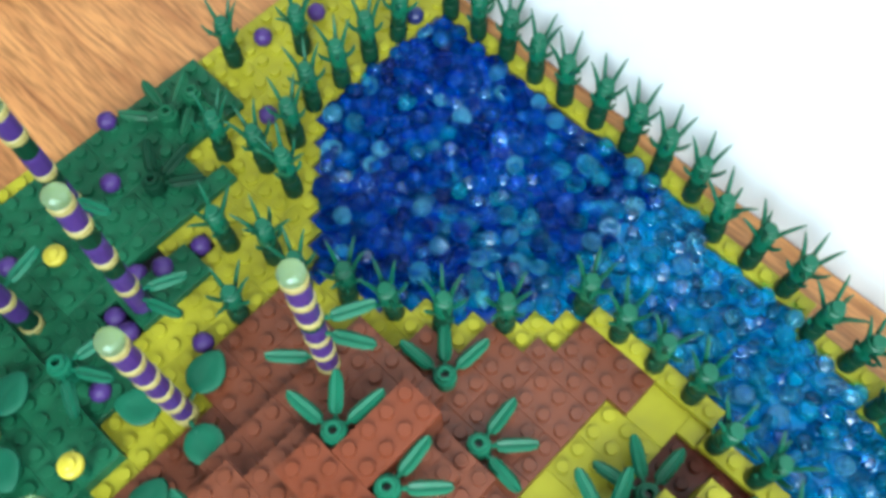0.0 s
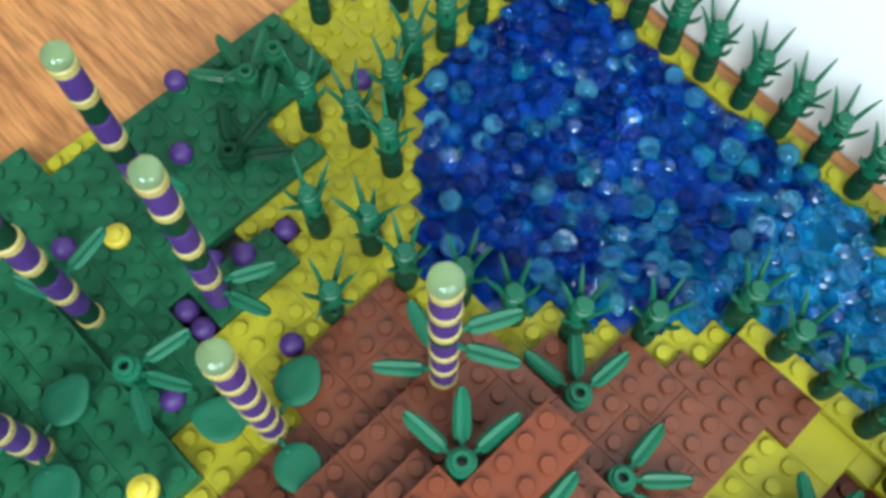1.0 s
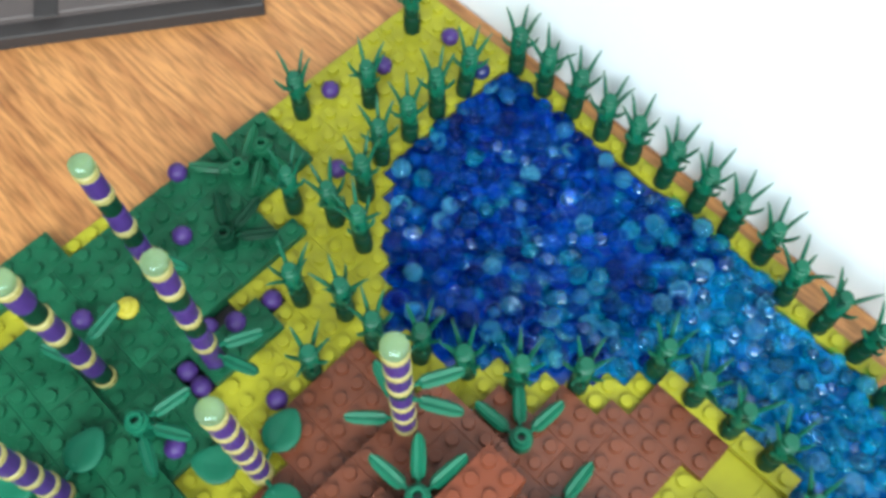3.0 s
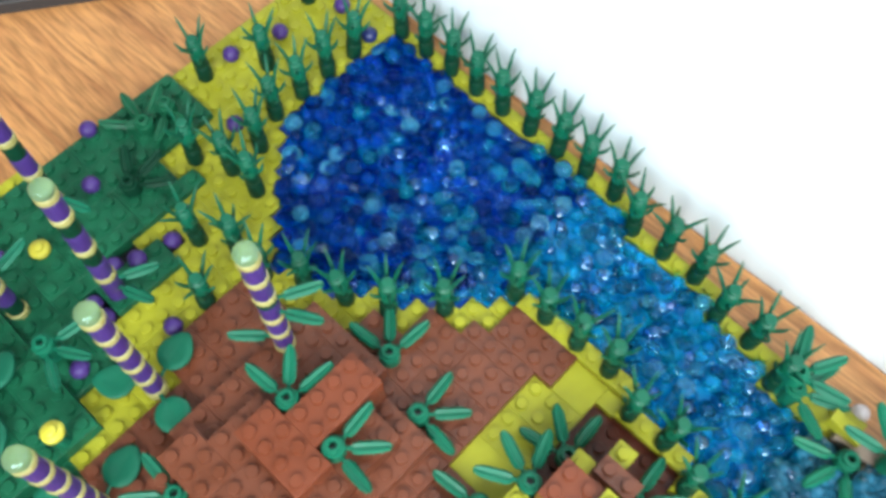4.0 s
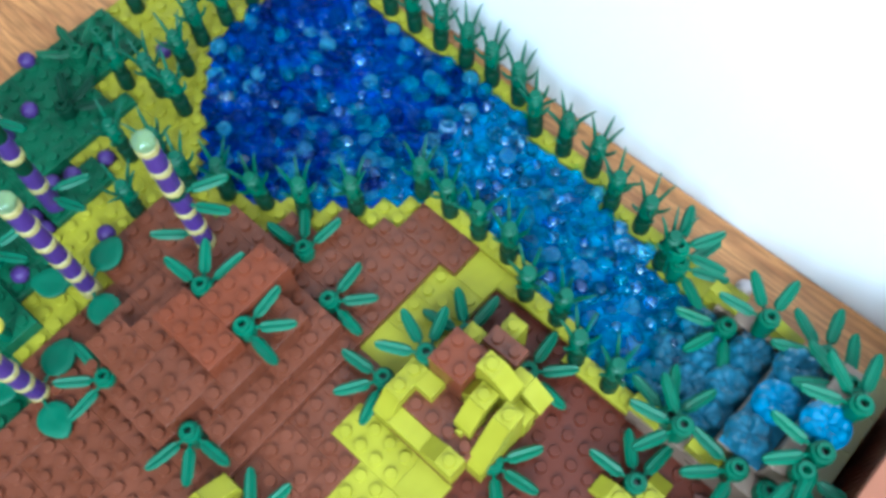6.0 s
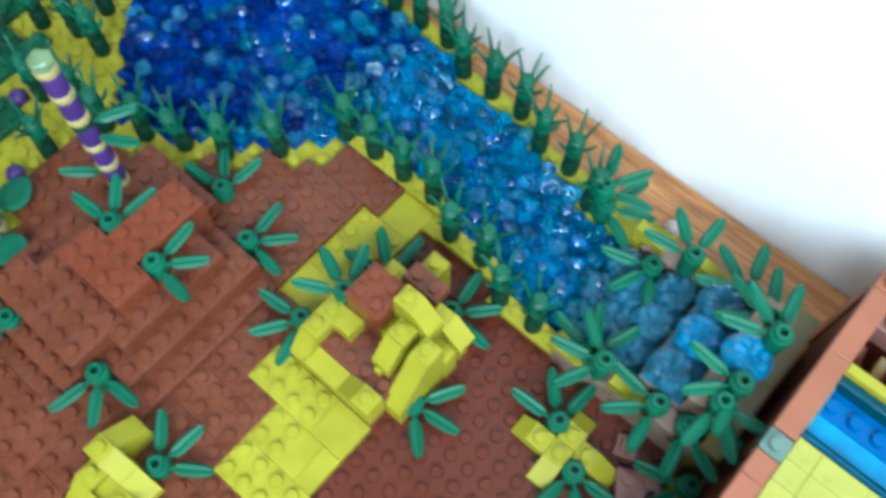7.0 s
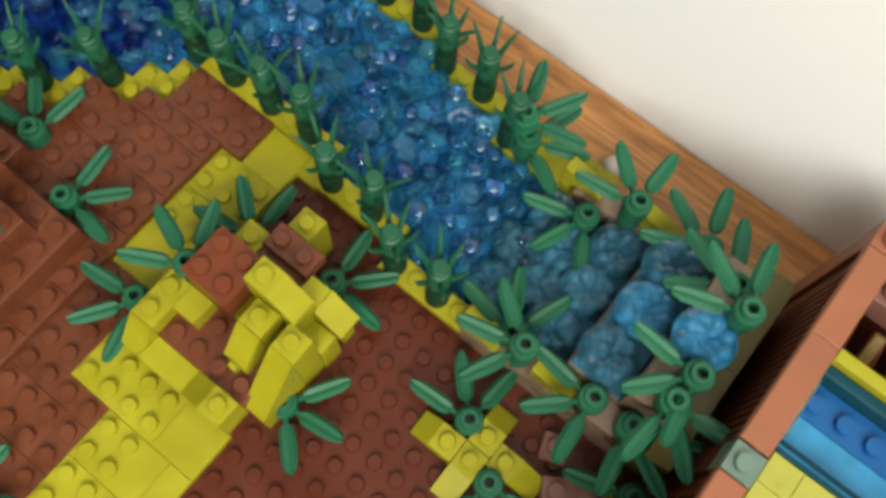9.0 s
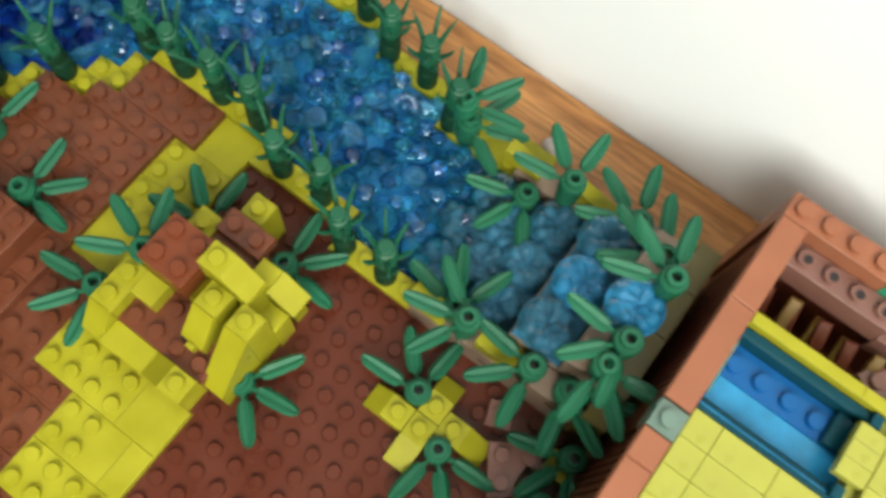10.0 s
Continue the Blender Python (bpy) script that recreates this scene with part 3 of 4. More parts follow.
DARK_HUB_ME, DARK_LEAF_ME = HUB.mesh("hub", DGREEN), leaf_geo().mesh("leaf", DGREEN)


def plant(x, y, z, turn, stand=0.0, label="green plastic plant with three long grooved leaves", hub_me=HUB_ME, leaf_me=LEAF_ME):
    """stand: the height of the round stem under the hub."""
    ob = thing("leaf_plant", (x, y, z), label, "plant", "three-leaved plants", turn=turn)
    if stand:
        g = Geo().lathe([(0.42, 0.0), (0.46, 0.04), (0.46, stand - 0.05), (0.40, stand)], 18)
        part("stem", g.mesh("stem", GREEN, crease=40), ob)
    hub = part("hub", hub_me, ob, (0, 0, stand))
    part("hole", HOLE_ME, hub, label="black disc standing in for the shade in the hub's hollow")
    for a in (-50, 0, 50):
        part("leaf", leaf_me, ob, (0, 0, stand), a)
    return ob


# x, y, height of the support, azimuth of the middle leaf, height of the stem
HILL_PLANTS = [
    (20.5, -11.4, 3.2, 135, 0.3), (23.5, -11.45, 3.2, 45, 0.3), (24.5, -7.45, 0.8, 45, 0.1), (21.45, -6.3, 0.8, 135), (24.6, -16.45, 0.8, -45, 0.8), (29.3, -17.45, 0.4, 85, 0.1),
    (41.25, -4.35, 0.0, 135, 0.3), (43.1, -5.6, 0.0, -48, 0.1), (19.5, -17.45, 0.8, 228, 0.7), (30.4, -6.55, 0.4, 160, 1.9), (29.3, -8.5, 0.4, 238, 0.4), (35.75, -8.0, 0.0, 8, 0.2),
    (30.75, -4.15, 0.4, 142, 0.2), (34.2, -3.6, 0.0, 45, 0.4)]
FALL_PLANTS = [
    (41.3, 5.2, 1.7, 140, 0.8), (40.0, 4.3, 0.6, 250, 0.4), (44.2, 5.25, 2.6, 155, 0.2), (46.15, 3.0, 4.6, 152, 0.8), (45.6, 4.2, 2.9, 165, 0.9),
    (41.25, -1.55, 1.3, 195, 1.2), (40.6, -1.2, 1.3, 120, 0.2), (44.1, -1.5, 1.7, 225, 0.7), (46.1, 0.5, 4.6, 228, 0.3), (46.0, -0.55, 4.6, 313), (45.6, -1.5, 2.6, -30), (47.22, -3.0, 0.0, 247, 0.8),
    (47.22, -5.1, 0.0, 268, 0.8), (36.0, 5.6, 0.4, 60, 1.8), (36.4, 5.4, 0.4, 20, 0.8), (9.7, -17.4, 1.2, 30, 0.7), (12.6, -26.6, 1.2, -40)]
for a in HILL_PLANTS + FALL_PLANTS:
    plant(*a)
plant(2.3, -6.2, 0.8, 172, 0, "dark green plastic plant lying low on the meadow", DARK_HUB_ME, DARK_LEAF_ME)
plant(2.2, -4.6, 0.8, -50, 0, "dark green plastic plant lying low on the meadow", DARK_HUB_ME, DARK_LEAF_ME)
# this plant lies in shadow; the shade is put into its blackish green
plant(4.8, -9.1, 0.8, 100, 0, "green plastic plant low on the meadow, shade put into its blackish colour", HUB.mesh("hub", PINE), leaf_geo().mesh("leaf", PINE))


# ---- striped columns ----
SEG_H = 1.29
SEG = Geo().lathe([(0.44, 0.0), (0.48, 0.04), (0.48, SEG_H - 0.06), (0.45, SEG_H)], 20)
RING = Geo().lathe([(0.44, 0.0), (0.52, 0.03), (0.52, 0.34), (0.47, 0.39)], 20)
DARK = Geo().lathe([(0.40, 0.0), (0.45, 0.04), (0.45, 1.06), (0.42, 1.12)], 20)
DOMEG = Geo().lathe([(0.45, 0.0), (0.50, 0.04), (0.51, 0.30), (0.48, 0.42), (0.40, 0.50), (0.30, 0.56), (0.16, 0.60), (0.04, 0.61)], 24)
SEG_ME, RING_ME, DOME_ME = SEG.mesh("segment", PURPLE), RING.mesh("ring", TAN), DOMEG.mesh("dome", DOME, True)
DSEG_ME = DARK.mesh("segment", PINE)
COLLAR_ME = Geo().lathe([(0.44, 0.0), (0.50, 0.03), (0.50, 0.36), (0.46, 0.40)], 20).mesh("collar", PINE)
PIECES = {"P": ("segment", SEG_ME, SEG_H + 0.01, ""), "R": ("ring", RING_ME, 0.40, ""), "D": ("segment", DSEG_ME, 1.13, "dark green segment"), "G": ("collar", COLLAR_ME, 0.41, "dark green collar")}


def round_leaf():
    """A broad pointed leaf, slightly cupped, along +x."""
    n, verts, faces = 20, [], []
    for r, dz in ((0.0, 0.0), (0.5, 0.03), (0.93, 0.09), (1.0, 0.03)):
        for i in range(n):
            w = 2 * math.pi * i / n
            k = 1 + 0.34 * max(0, math.cos(w)) ** 5
            verts.append((1.78 + 0.88 * r * k * math.cos(w), 0.85 * r * math.sin(w), 0.10 + dz - 0.05 * (abs(math.sin(w)) < 0.2) * r))
    m = len(verts)
    verts += [(x, y, z - 0.14) for x, y, z in verts[3 * n:]]
    for k in range(3):
        for i in range(n):
            j = (i + 1) % n
            faces.append((k * n + i, k * n + n + i, k * n + n + j, k * n + j))
    for i in range(n):
        j = (i + 1) % n
        faces.append((3 * n + i, m + i, m + j, 3 * n + j))
    faces.append(tuple(range(m + n - 1, m - 1, -1)))
    return Geo().add(verts, faces).tube([(0.3, 0, -0.25), (0.7, 0, 0.0), (1.2, 0, 0.06)], [0.12, 0.1, 0.1], 6)


RLEAF_ME = round_leaf().mesh("leaf", GREEN, True)


def column(x, y, z, order, leaves=(), long_leaves=(), lean=(0.0, 0.0)):
    """Pieces from the bottom up in `order`; broad leaves at (azimuth, height), long leaves likewise."""
    ob = thing("striped_column", (x, y, z), "tall purple column with pale tan rings and a clear green dome", "toy column", "striped columns")
    ob.matrix_basis = pose(x * S, y * S, z * S, -lean[1], lean[0], 0)
    h = 0.0
    for c in order:
        name, me, step, label = PIECES[c]
        part(name, me, ob, (0, 0, h), label=label)
        h += step
    part("dome", DOME_ME, ob, (0, 0, h), label="pale green clear dome")
    for a, lz in leaves:
        part("leaf", RLEAF_ME, ob, (0, 0, lz), a, "broad pointed green leaf")
    for a, lz in long_leaves:
        part("leaf", LEAF_ME, ob, (0, 0, lz), a, "long grooved green leaf")


TRIO = ((108, 0.7), (-8, 0.7), (218, 0.7))
column(14.55, -15.05, 0.8, "RRPRPRPRPRPR", TRIO, lean=(0.3, 0.6))
column(17.62, -9.42, 2.0, "RPRPRPGRPRPR", (), ((60, 4.6), (28, 3.7), (225, 0.5), (165, 1.2)), (0.2, 0.4))
column(16.95, -20.2, 0.4, "RRPRPRPRPRPR", TRIO, lean=(1.0, 1.0))
column(9.15, -13.3, 0.4, "PPRPDRPDRPR", (), ((20, 1.2), (62, 1.6)), (0.6, 1.6))
column(3.4, -12.45, 0.8, "PRPDRPDRPR", (), ((20, 1.6),))
column(6.3, -17.3, 0.8, "RDPRPDRPRDPR", (), ((100, 3.2), (205, 1.2)), (1.2, 0.5))
column(9.4, -21.5, 1.2, "RPRPRPRPRPR", TRIO, lean=(1.2, 1.2))
column(13.7, -25.4, 0.6, "RPRPRPRPRPR", (), ((250, 0.3), (300, 0.5), (20, 0.4)), (1.2, 1.2))


# ---- loose round pieces ----
BALL_ME = Geo().lathe([(0.30, 0.0), (0.30, 0.06), (0.44, 0.20), (0.50, 0.42), (0.46, 0.62), (0.34, 0.78), (0.16, 0.87), (0.03, 0.89)], 18).mesh("ball", PURPLE, True)
DOT_ME = Geo().lathe([(0.40, 0.0), (0.50, 0.05), (0.55, 0.20), (0.53, 0.36), (0.45, 0.43), (0.30, 0.45), (0.29, 0.58), (0.25, 0.62)], 20, base=True).mesh("round_plate", BRIGHT, crease=50)
for k, (x, y, z) in enumerate([(0.2, -8.5, 0.8), (5.5, -2.6, 0.4), (12.5, -12.5, 0.4), (1.6, 0.4, 0.4), (8.5, -9.5, 0.05), (2.42, 3.45, 0.4), (3.6, 7.35, 0.4), (8.5, -14.5, 0.05), (9.5, -14.5, 0.05),
                               (3.2, -10.5, 0.8), (3.4, -16.4, 0.8), (8.5, -11.5, 0.8), (16.0, -24.5, 0.5), (16.1, -25.6, 0.5), (11.1, -17.0, 0.6), (7.5, -12.5, 0.05)]):
    tagged(part("purple_ball", BALL_ME, None, (x, y, z)), "small round purple ball sitting on a stud", "ball", "purple balls")
for x, y, z in [(4.3, -14.6, 0.8), (10.4, -24.6, 1.2)]:
    tagged(part("yellow_round_plate", DOT_ME, None, (x, y, z)), "small bright yellow rounded button on the green meadow", "toy plate", "yellow dots")
yf = thing("yellow_flower", (13.55, -19.5, 1.2), "yellow round flower head on a short green stem", "toy flower")
part("stem", Geo().lathe([(0.30, 0), (0.30, 1.25)], 12).mesh("stem", GREEN), yf)
part("head", DOT_ME, yf, (0, 0, 1.25))
tagged(part("blue_ball", Geo().lathe([(0.30, 0.0), (0.44, 0.20), (0.50, 0.42), (0.46, 0.62), (0.34, 0.78), (0.03, 0.89)], 18).mesh("ball", NAVY, True), None, (6.4, 6.9, 0.4)),
       "small dark blue ball on the yellow bank", "ball")


# ---- heaps of yellow rock bricks ----
def slope(parent, x, y, z, w, d, h, mat, turn=0.0, low=0.12, top=0.0, name="slope", lean=0.0):
    """A sloped brick: full height h for the first `top` studs, then falling to `low` along +x."""
    pts = [(0.01, 0), (w - 0.01, 0), (w - 0.01, low)] + ([(top, h)] if top else []) + [(0.01, h)]
    me = Geo().prism([(a, b) for a, b in pts], 0.01, d - 0.01)
    if top >= 0.9:
        for j in range(int(d)):
            me.stud(0.5, j + 0.5, h - 0.01)
    ob = part(name, me.mesh(name, mat), parent, (x, y, z), turn)
    ob.matrix_basis = pose(x * S, y * S, z * S, lean, 0, turn)
    return ob


heap = thing("yellow_rock_heap", (0, 0, 0), "heap of yellow sloped bricks with brown bricks among them", "toy rocks")
lay(heap, rect(31, 35, -10, -4), 0.0, 0.8, BROWN, seed=31)
lay(heap, rect(31, 35, -9, -4), 0.8, 1.2, BROWN, seed=32, name="brick")
# the arm and its slope
brick(heap, 30, -9, 0.4, 1, 2, 2.4, YELLOW)
slope(heap, 30, -9, 0.4, 1.0, 1.0, 2.4, YELLOW, -90, 1.1)
brick(heap, 31, -8, 2.0, 1, 1, 0.85, YELLOW, None, name="slope")
# the low row
brick(heap, 31, -10, 0.8, 2, 1, 1.1, YELLOW, None, name="slope")
brick(heap, 33, -10, 0.8, 2, 1, 0.9, YELLOW, ())
slope(heap, 35, -9, 1.7, 2.0, 1.0, 0.9, YELLOW, 180, 0.2, 1.0)
# loose brown and orange bricks
brick(heap, 31, -7, 2.0, 2, 2, 1.2, BROWN, ())
brick(heap, 31, -7, 3.2, 2, 2, 1.4, ORANGE, True)
brick(heap, 32, -4.98, 2.0, 2, 1, 1.0, BROWN, ())
brick(heap, 32.05, -4.45, 3.0, 2, 1, 0.55, BROWN)
brick(heap, 31.0, -4.98, 2.0, 1, 1, 1.2, YELLOW)
brick(heap, 32.05, -3.3, 0.0, 1, 1, 2.8, YELLOW)
# the tall yellow peak
brick(heap, 33, -6, 2.0, 2, 1, 2.0, YELLOW, ())
slope(heap, 33, -6, 4.0, 2.0, 1.0, 1.2, YELLOW, 0, 0.12, 1.0)
brick(heap, 33.45, -7.02, 2.0, 1, 1, 2.1, YELLOW)
slope(heap, 33.45, -7.03, 2.0, 1.05, 1.0, 2.05, YELLOW, -90, 0.75)
slope(heap, 33.44, -6.04, 2.0, 0.55, 0.9, 1.9, YELLOW, 180, 1.2)
brick(heap, 33.75, -8.30, 2.0, 0.35, 0.22, 0.55, YELLOW, None, name="stub")
brick(heap, 34.85, -7, 0.0, 1, 1, 4.1, YELLOW)
slope(heap, 34.85, -7, 0.0, 1.95, 1.0, 4.1, YELLOW, -90, 1.5)
brick(heap, 34.85, -5.99, 0.0, 1.1, 0.8, 2.3, YELLOW, None, name="plate")
brick(heap, 34.1, -5.0, 2.0, 0.9, 0.8, 1.35, YELLOW, None, name="plate")
slope(heap, 35.02, -5.18, 2.35, 1.15, 1.0, 1.05, YELLOW, 0, 0.12)
brick(heap, 35.05, -4.9, 0.0, 0.8, 0.6, 2.3, YELLOW, None, name="plate")

cross = thing("yellow_cross", (0, 0, 0), "crossed yellow plates with sloped ends on brown ground", "toy rocks")
slope(cross, 41.6, -4.9, 0.0, 1.8, 1.0, 0.8, YELLOW, 180, 0.25, 1.0)
slope(cross, 41.62, -4.92, 0.0, 2.1, 1.0, 0.8, YELLOW, -90, 0.25, 1.0)
slope(cross, 42.62, -4.90, 0.0, 1.8, 1.0, 0.8, YELLOW, 90, 0.25, 1.0)
slope(cross, 42.64, -5.2, 0.0, 2.05, 1.0, 0.8, YELLOW, 0, 0.25, 1.0)

rocks = thing("yellow_rock_pile", (0, 0, 0), "small pile of yellow sloped bricks on brown ground", "toy rocks")
brick(rocks, 27, -19, 0.4, 1, 1, 2.4, YELLOW)
slope(rocks, 28, -19, 0.4, 1.0, 1.0, 2.4, YELLOW, 0, 1.5)
slope(rocks, 28, -18, 0.4, 1.35, 1.0, 2.3, YELLOW, 90, 1.3)
brick(rocks, 27.2, -20, 0.4, 1, 1, 1.5, YELLOW)
slope(rocks, 27.2, -20, 0.4, 1.2, 1.8, 1.4, YELLOW, -90, 0.2)
brick(rocks, 28.2, -20, 0.4, 1, 1, 1.1, YELLOW, None)
brick(rocks, 29, -20, 0.4, 1, 1, 1.3, YELLOW)
slope(rocks, 29, -20, 0.4, 1.0, 1.0, 1.2, YELLOW, -90, 0.2)
slope(rocks, 29, -19, 0.4, 1.1, 1.0, 1.5, YELLOW, 0, 0.5)

mauve = thing("brown_step", (0, 0, 0), "dusty mauve brown bricks with studs", "toy step")
brick(mauve, 45.5, -5.88, 0.2, 2, 2, 0.6, PINK, turn=33)
brick(mauve, 43.9, -3.75, 0.2, 1, 1, 0.3, PINK, turn=20)

# ---- waterfall beside the box ----
fall = thing("waterfall", (0, 0, 0), "stepped waterfall of blue clear domes between grey slopes", "toy waterfall")
for k, (x0, x1, z) in enumerate([(38.5, 40.7, 0.4), (40.72, 42.7, 1.2), (42.72, 44.85, 2.9), (44.87, 46.4, 4.6)]):
    g = Geo().box(x0, x1, -1, 5, 0, z, 0.05)
    part("step", g.mesh("step", GREY if k else BED), fall)
    if k < 3:
        part("water_plate", Geo().box(x0 + 0.06, x1 - 0.02, -0.94, 4.94, z + 0.002, z + 0.14, 0.03).mesh("water_plate", DISH), fall, label="slate blue clear plate")
for y0 in (-2.0, 5.0):
    for x0, x1, h in ((39, 41, 1.3), (41, 44, 1.7), (44, 46.4, 2.6)):
        part("side_brick", Geo().box(x0, x1 - 0.02, y0, y0 + 0.98, 0, h, 0.03).mesh("side_brick", GREY), fall)


def water_dome(seed):
    """A flat dome moulded as two rings of rounded lobes about a pit."""
    rnd = random.Random(seed)
    lobes = []
    for count, ring, size, high in ((8, 0.68, 0.36, 0.74), (5, 0.30, 0.22, 0.62)):
        for k in range(count):
            w = (k + rnd.uniform(-0.15, 0.15)) * 2 * math.pi / count
            lobes.append((ring * math.cos(w), ring * math.sin(w), size * rnd.uniform(0.9, 1.1), high * rnd.uniform(0.9, 1.08)))
    nr, na, verts, faces = 14, 48, [], []
    for k in range(nr + 1):
        r = 1.08 * math.sin(0.5 * math.pi * k / nr)
        for i in range(na):
            w = 2 * math.pi * i / na
            x, y = r * math.cos(w), r * math.sin(w)
            z = 0.26 + 0.10 * math.sqrt(max(0, 1 - (r / 1.09) ** 2))
            for lx, ly, lr, lz in lobes:
                d2 = ((x - lx) ** 2 + (y - ly) ** 2) / lr ** 2
                if d2 < 1:
                    z = max(z, 0.26 + (lz - 0.26) * math.sqrt(1 - d2))
            verts.append((x, y, z))
    verts += [(1.05 * math.cos(2 * math.pi * i / na), 1.05 * math.sin(2 * math.pi * i / na), 0.0) for i in range(na)]
    for k in range(nr + 1):
        for i in range(na):
            j = (i + 1) % na
            faces.append((k * na + j, k * na + i, k * na + na + i, k * na + na + j)[::-1])
    return Geo().add(verts, faces)


DISH_ME = [water_dome(k).mesh("dome", m, True) for k, m in enumerate((DISH, DISH, DISH_BLUE))]
for k, x, y, z in [(0, 38.9, 0.2, 0.35), (1, 38.8, 2.0, 0.4), (0, 39.0, 3.9, 0.4), (1, 40.2, 1.1, 0.7), (0, 40.2, 3.0, 0.7), (1, 41.7, 4.0, 1.2), (0, 41.75, 2.0, 1.2), (1, 41.6, 0.0, 1.2),
                   (0, 43.6, 4.0, 2.9), (2, 43.75, 2.05, 3.0), (1, 43.65, 0.05, 2.9), (2, 45.7, 1.9, 4.6)]:
    part("dome", DISH_ME[k], fall, (x, y, z), RND.uniform(0, 360))
for x, y, z in [(38.8, -1.95, 0.9), (41.9, -1.9, 1.6), (38.3, 5.2, 1.2), (41.5, 5.25, 1.7)]:
    slope(fall, x, y, z, 1.7, 0.95 if y < 0 else 0.65, 0.9, YELLOW, 0, 0.5)
for y in range(-2, 5, 2):
    brick(fall, 46.42, y, 0, 0.95, 2, 3.6, OLIVE, None)
for x, y, d in ((46.55, -3.9, 1), (46.0, -5.0, 1), (46.3, -6.2, 1), (45.7, -7.6, 1)):
    brick(fall, x, y, 0.2, 1, d, 0.6, YELLOW, None)
pearl = part("pale_stud", Geo().lathe([(0.3, 0), (0.44, 0.2), (0.46, 0.42), (0.34, 0.7), (0.05, 0.82)], 16).mesh("pale_stud", PALE, True), None, (39.45, 7.35, -0.2))
tagged(pearl, "small pale pink stud lying on the table", "toy stud")

# ---- the open house next to the garden ----
BX, BT = 47.75, 7.2
bxo = thing("open_house", (0, 0, 0), "open salmon walled toy house with blue pool and yellow tiled floor", "toy house")
RIB_ME = Geo().box(0, 0.11, 0, 0.24, 0, BT - 0.44, 0.02).mesh("rib", MAROON)
for y0, y1 in ((-0.78, 6.70), (-11.0, -1.88)):
    for k in range(int((y1 - y0 - 0.2) // 4) + 1):
        a, b = y0 + 4 * k, min(y0 + 4 * k + 4, y1)
        part("wall_cap", Geo().box(BX, BX + 0.98, a + 0.004, b - 0.004, BT - 0.40, BT, 0.05).mesh("wall_cap", SALMON), bxo, label="smooth salmon wall cap")
    inner = part("inner_wall", Geo().box(BX + 0.16, BX + 0.96, y0 + 0.02, y1 - 0.02, 0, BT - 0.41, 0.02).mesh("inner_wall", MAROON), bxo, label="ribbed dark brown wall")
    for j in range(int((y1 - y0 - 0.3) / 0.36)):
        part("rib", RIB_ME, inner, (BX + 0.06, y0 + 0.03 + j * 0.36, 0.01))
for z in range(6):
    brick(bxo, BX, -1.86, z * 1.2, 1, 1, 1.2, CLEAR_TEAL if z == 5 else MAROON, True if z == 5 else None, label="smoky green clear brick" if z == 5 else "")
# the back wall with its studs, then a teal brick
for z in range(6):
    brick(bxo, BX, 6.71, z * 1.2, 4, 1, 1.2, SALMON, True if z == 5 else None)
brick(bxo, BX + 4.02, 6.71, 4.8, 4, 1, 2.35, TEAL, None, label="bright teal brick")
brick(bxo, BX + 4.02, 6.71, 0.0, 4, 1, 4.78, MAROON, None)
holed = brick(bxo, BX + 1.02, 5.69, 5.2, 4, 1, 1.2, PINK, label="dusty pink brick with hollow studs")
# flat black discs painted on the studs as the shade of their hollows
HOLE_DISC = Geo().lathe([(0.17, 0), (0.17, 0.012)], 14).mesh("hole", HOLLOW_SHADE)
for k in range(4):
    part("hole", HOLE_DISC, holed, (k + 0.56, 0.46, 1.402))
brick(bxo, BX + 5.04, 5.69, 4.4, 3, 1, 1.2, PINK, label="dusty pink brick")
part("back_panel", Geo().box(BX + 1.02, BX + 10, 6.50, 6.69, 0, 5.1, 0.04).mesh("back_panel", MAROON), bxo)
part("floor", Geo().box(BX + 0.98, BX + 14, 3.32, 6.48, 0, 0.9, 0.02).mesh("floor", MAROON), bxo)
BOARD_MES = [Geo().box(0, 0.46, 0, 2.6, 0, 0.2, 0.05).mesh("board", m) for m in (BOARD, MAROON)]
for k in range(16):
    ob = part("board", BOARD_MES[k % 2], bxo)
    ob.matrix_basis = pose((BX + 1.1 + k * 0.55) * S, 3.4 * S, (3.3 + 0.15 * (k % 3)) * S, 40, 8 * (-1) ** k, 12)
brick(bxo, BX + 1.0, 3.75, 3.6, 4, 0.6, 1.0, PINK, None, turn=-6)
for x, y, z in ((53.0, 4.5, 4.2), (54.4, 4.8, 4.4), (55.8, 4.1, 4.0)):
    brick(bxo, x, y, z, 2, 1, 0.8, PINK, turn=-30)
for k in range(3):
    brick(bxo, BX + 0.99 + 4 * k, 2.86, 0, 4, 0.44, BT - 0.01, YELLOW, None, name="rim")
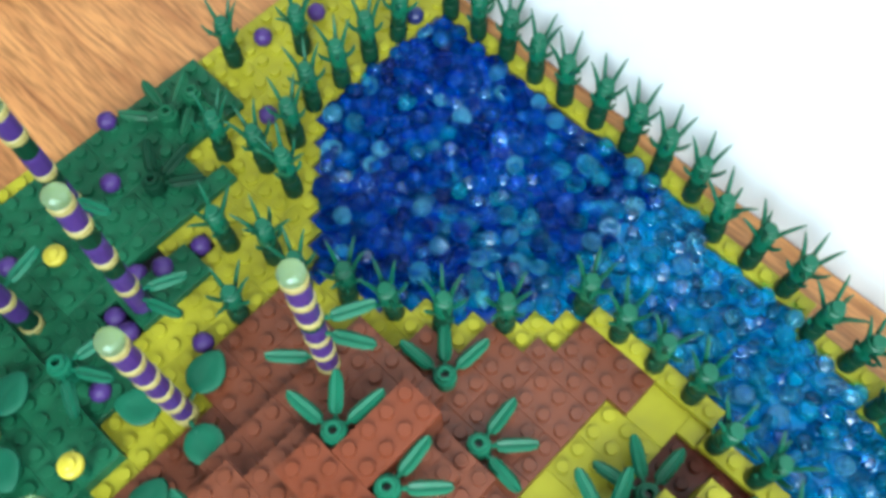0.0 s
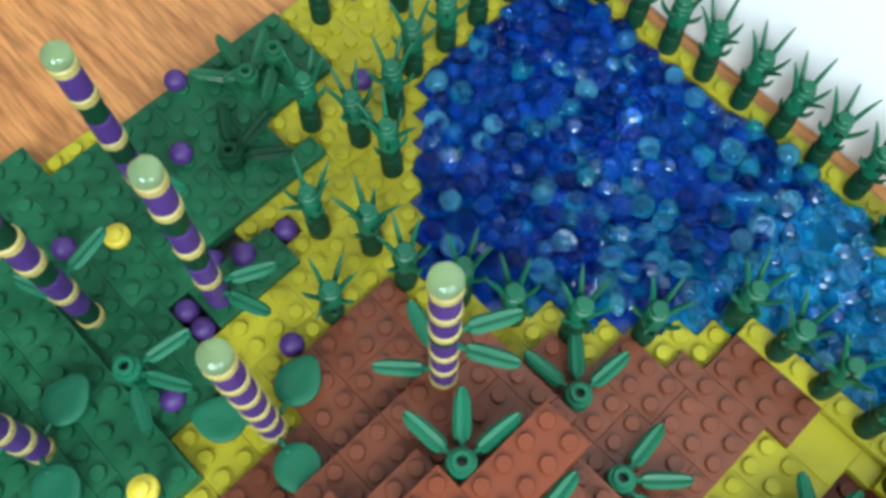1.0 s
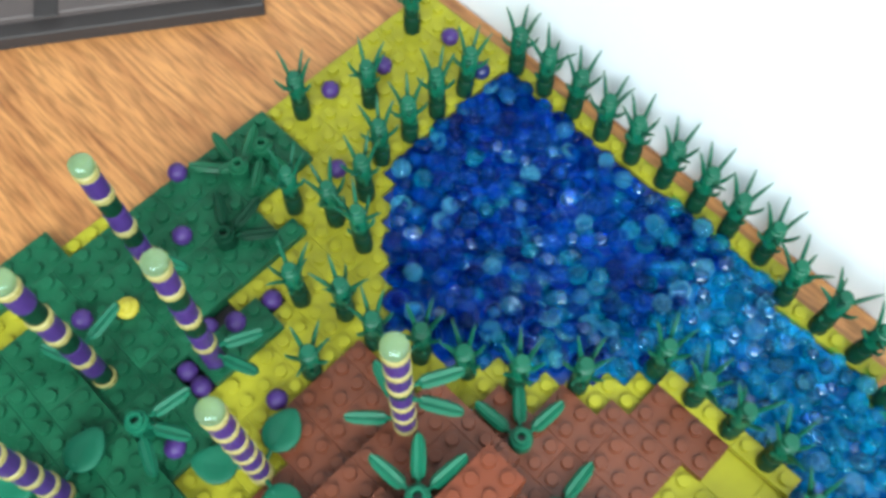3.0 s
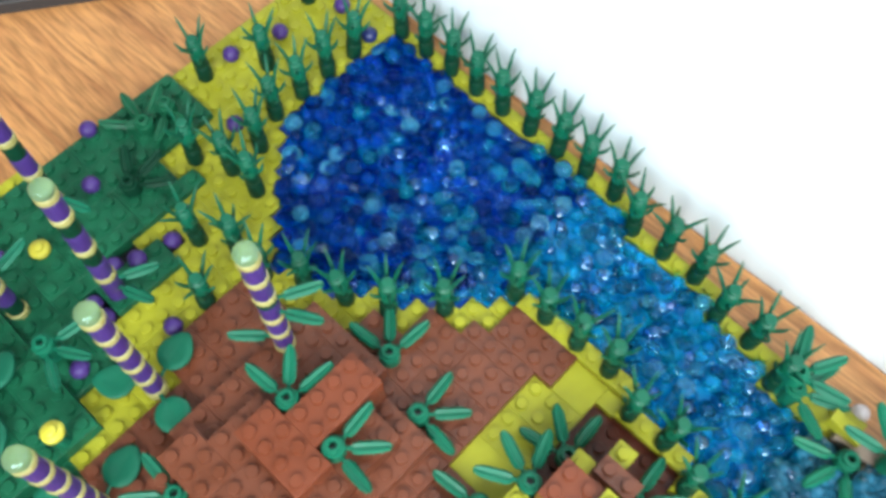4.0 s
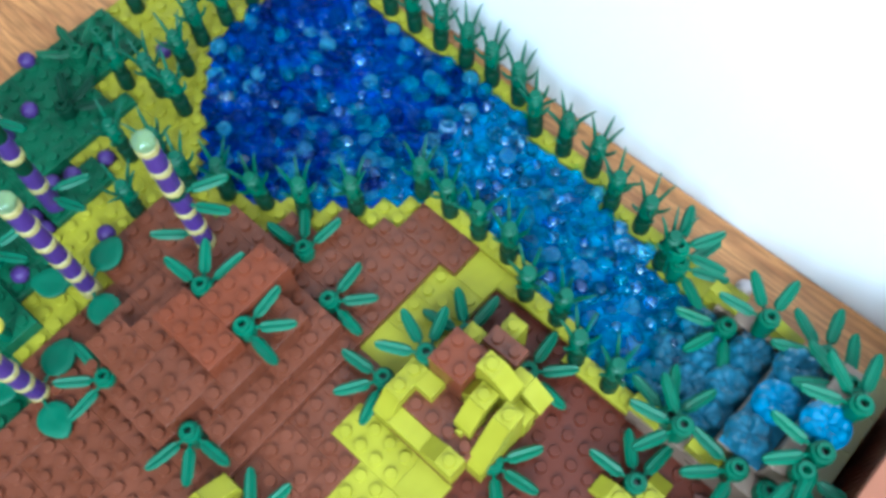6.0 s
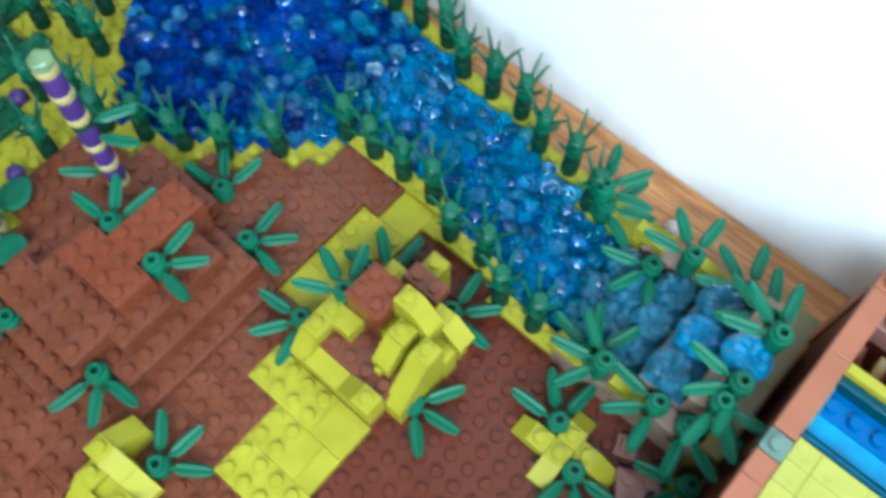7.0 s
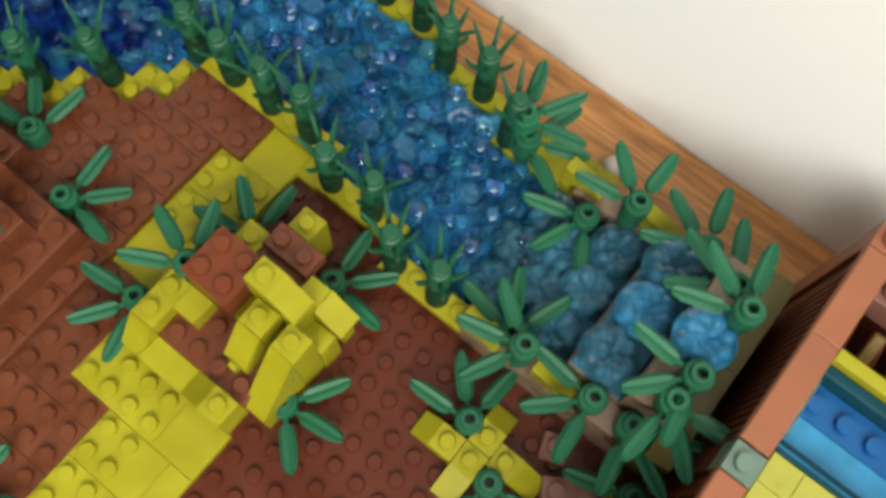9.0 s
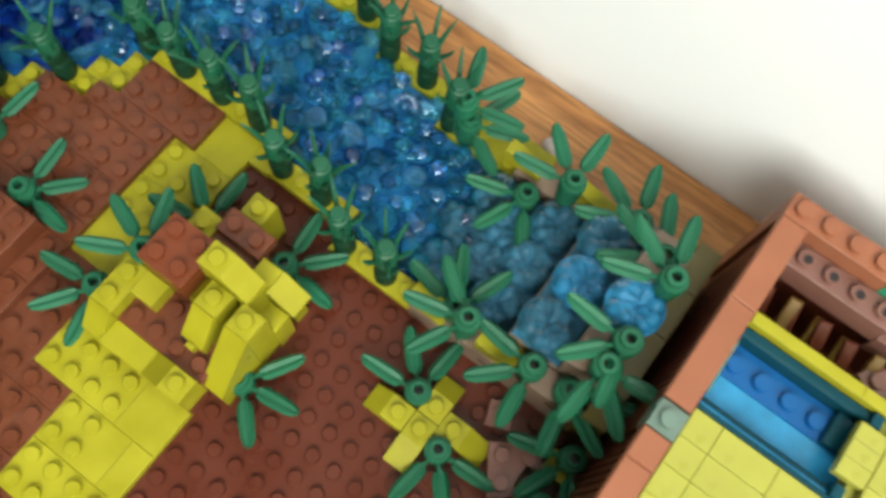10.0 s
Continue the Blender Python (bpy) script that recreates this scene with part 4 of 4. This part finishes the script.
# the blue pool: studded plates under dark rims
for y0, mat, label in ((1.22, POOL_DARK, ""), (0.10, POOL, "light blue plate")):
    g = Geo().box(BX + 0.99, BX + 6.0, y0, y0 + (1.23 if y0 > 1 else 1.11), 0, 6.1, 0.03)
    for k in range(5 if y0 > 1 else 0):
        g.stud(BX + 1.5 + k, y0 + 0.55, 6.098)
    part("pool_plate", g.mesh("pool_plate", mat), bxo, label=label)
part("pool_rim", Geo().box(BX + 0.99, BX + 6.0, 2.46, 2.84, 0, 6.85, 0.06).mesh("pool_rim", POOL_RIM), bxo)
part("pool_rim", Geo().box(BX + 0.99, BX + 6.0, -0.50, -0.30, 0, 7.12, 0.05).mesh("pool_rim", POOL_RIM), bxo)
part("pool_rim", Geo().box(BX + 0.99, BX + 6.0, -0.29, -0.12, 0, 6.85, 0.04).mesh("pool_rim", POOL), bxo)
part("pool_rim", Geo().box(BX + 0.99, BX + 6.0, -0.11, 0.09, 0, 6.7, 0.04).mesh("pool_rim", POOL_RIM), bxo)
for y in (-0.28, 2.36):
    part("pool_post", Geo().box(BX + 5.62, BX + 5.98, y, y + 0.46, 6.6, 7.1, 0.04).mesh("pool_post", POOL_RIM), bxo)
# added dark plate that paints the shade over the pool's far end
part("pool_corner", Geo().box(BX + 4.9, BX + 6.0, 1.25, 2.45, 6.0, 6.42, 0.04).mesh("pool_corner", POOL_RIM), bxo, label="added dark petrol plate standing in for shade on the pool")
# added pale slab that stands in for the glare at this end
part("pool_end", Geo().box(BX + 0.985, BX + 1.12, 0.2, 2.2, 6.11, 6.9, 0.03).mesh("pool_end", DOME), bxo, label="added pale clear slab standing in for glare at the pool's end")
# yellow tiled floor
part("floor", Geo().box(BX + 0.99, BX + 16, -12, -0.52, 0, BT - 0.4, 0.02).mesh("floor", PALE_YELLOW), bxo)
part("floor", Geo().box(BX + 6.02, BX + 16, -0.51, 2.84, 0, BT - 0.4, 0.02).mesh("floor", PALE_YELLOW), bxo)
for y in range(11):
    brick(bxo, BX + 1.0, -1.52 - y, BT - 0.4, 1, 1, 0.4, PALE_YELLOW, None, name="tile")
    for x in range(2, 14, 2):
        brick(bxo, BX + x, -1.52 - y, BT - 0.4, 2, 1, 0.4, PALE_YELLOW, None, name="tile")
for y in range(3):
    brick(bxo, BX + 5.36, 0.42 + 0.62 * y, BT - 0.4, 1, 0.62, 0.4, PALE_YELLOW, None, name="tile")
for x in range(5):
    for y in range(3):
        brick(bxo, BX + 6.38 + x, -0.5 + y * 1.1, BT - 0.4, 1, 1.1, 0.4, PALE_YELLOW, None, name="tile")
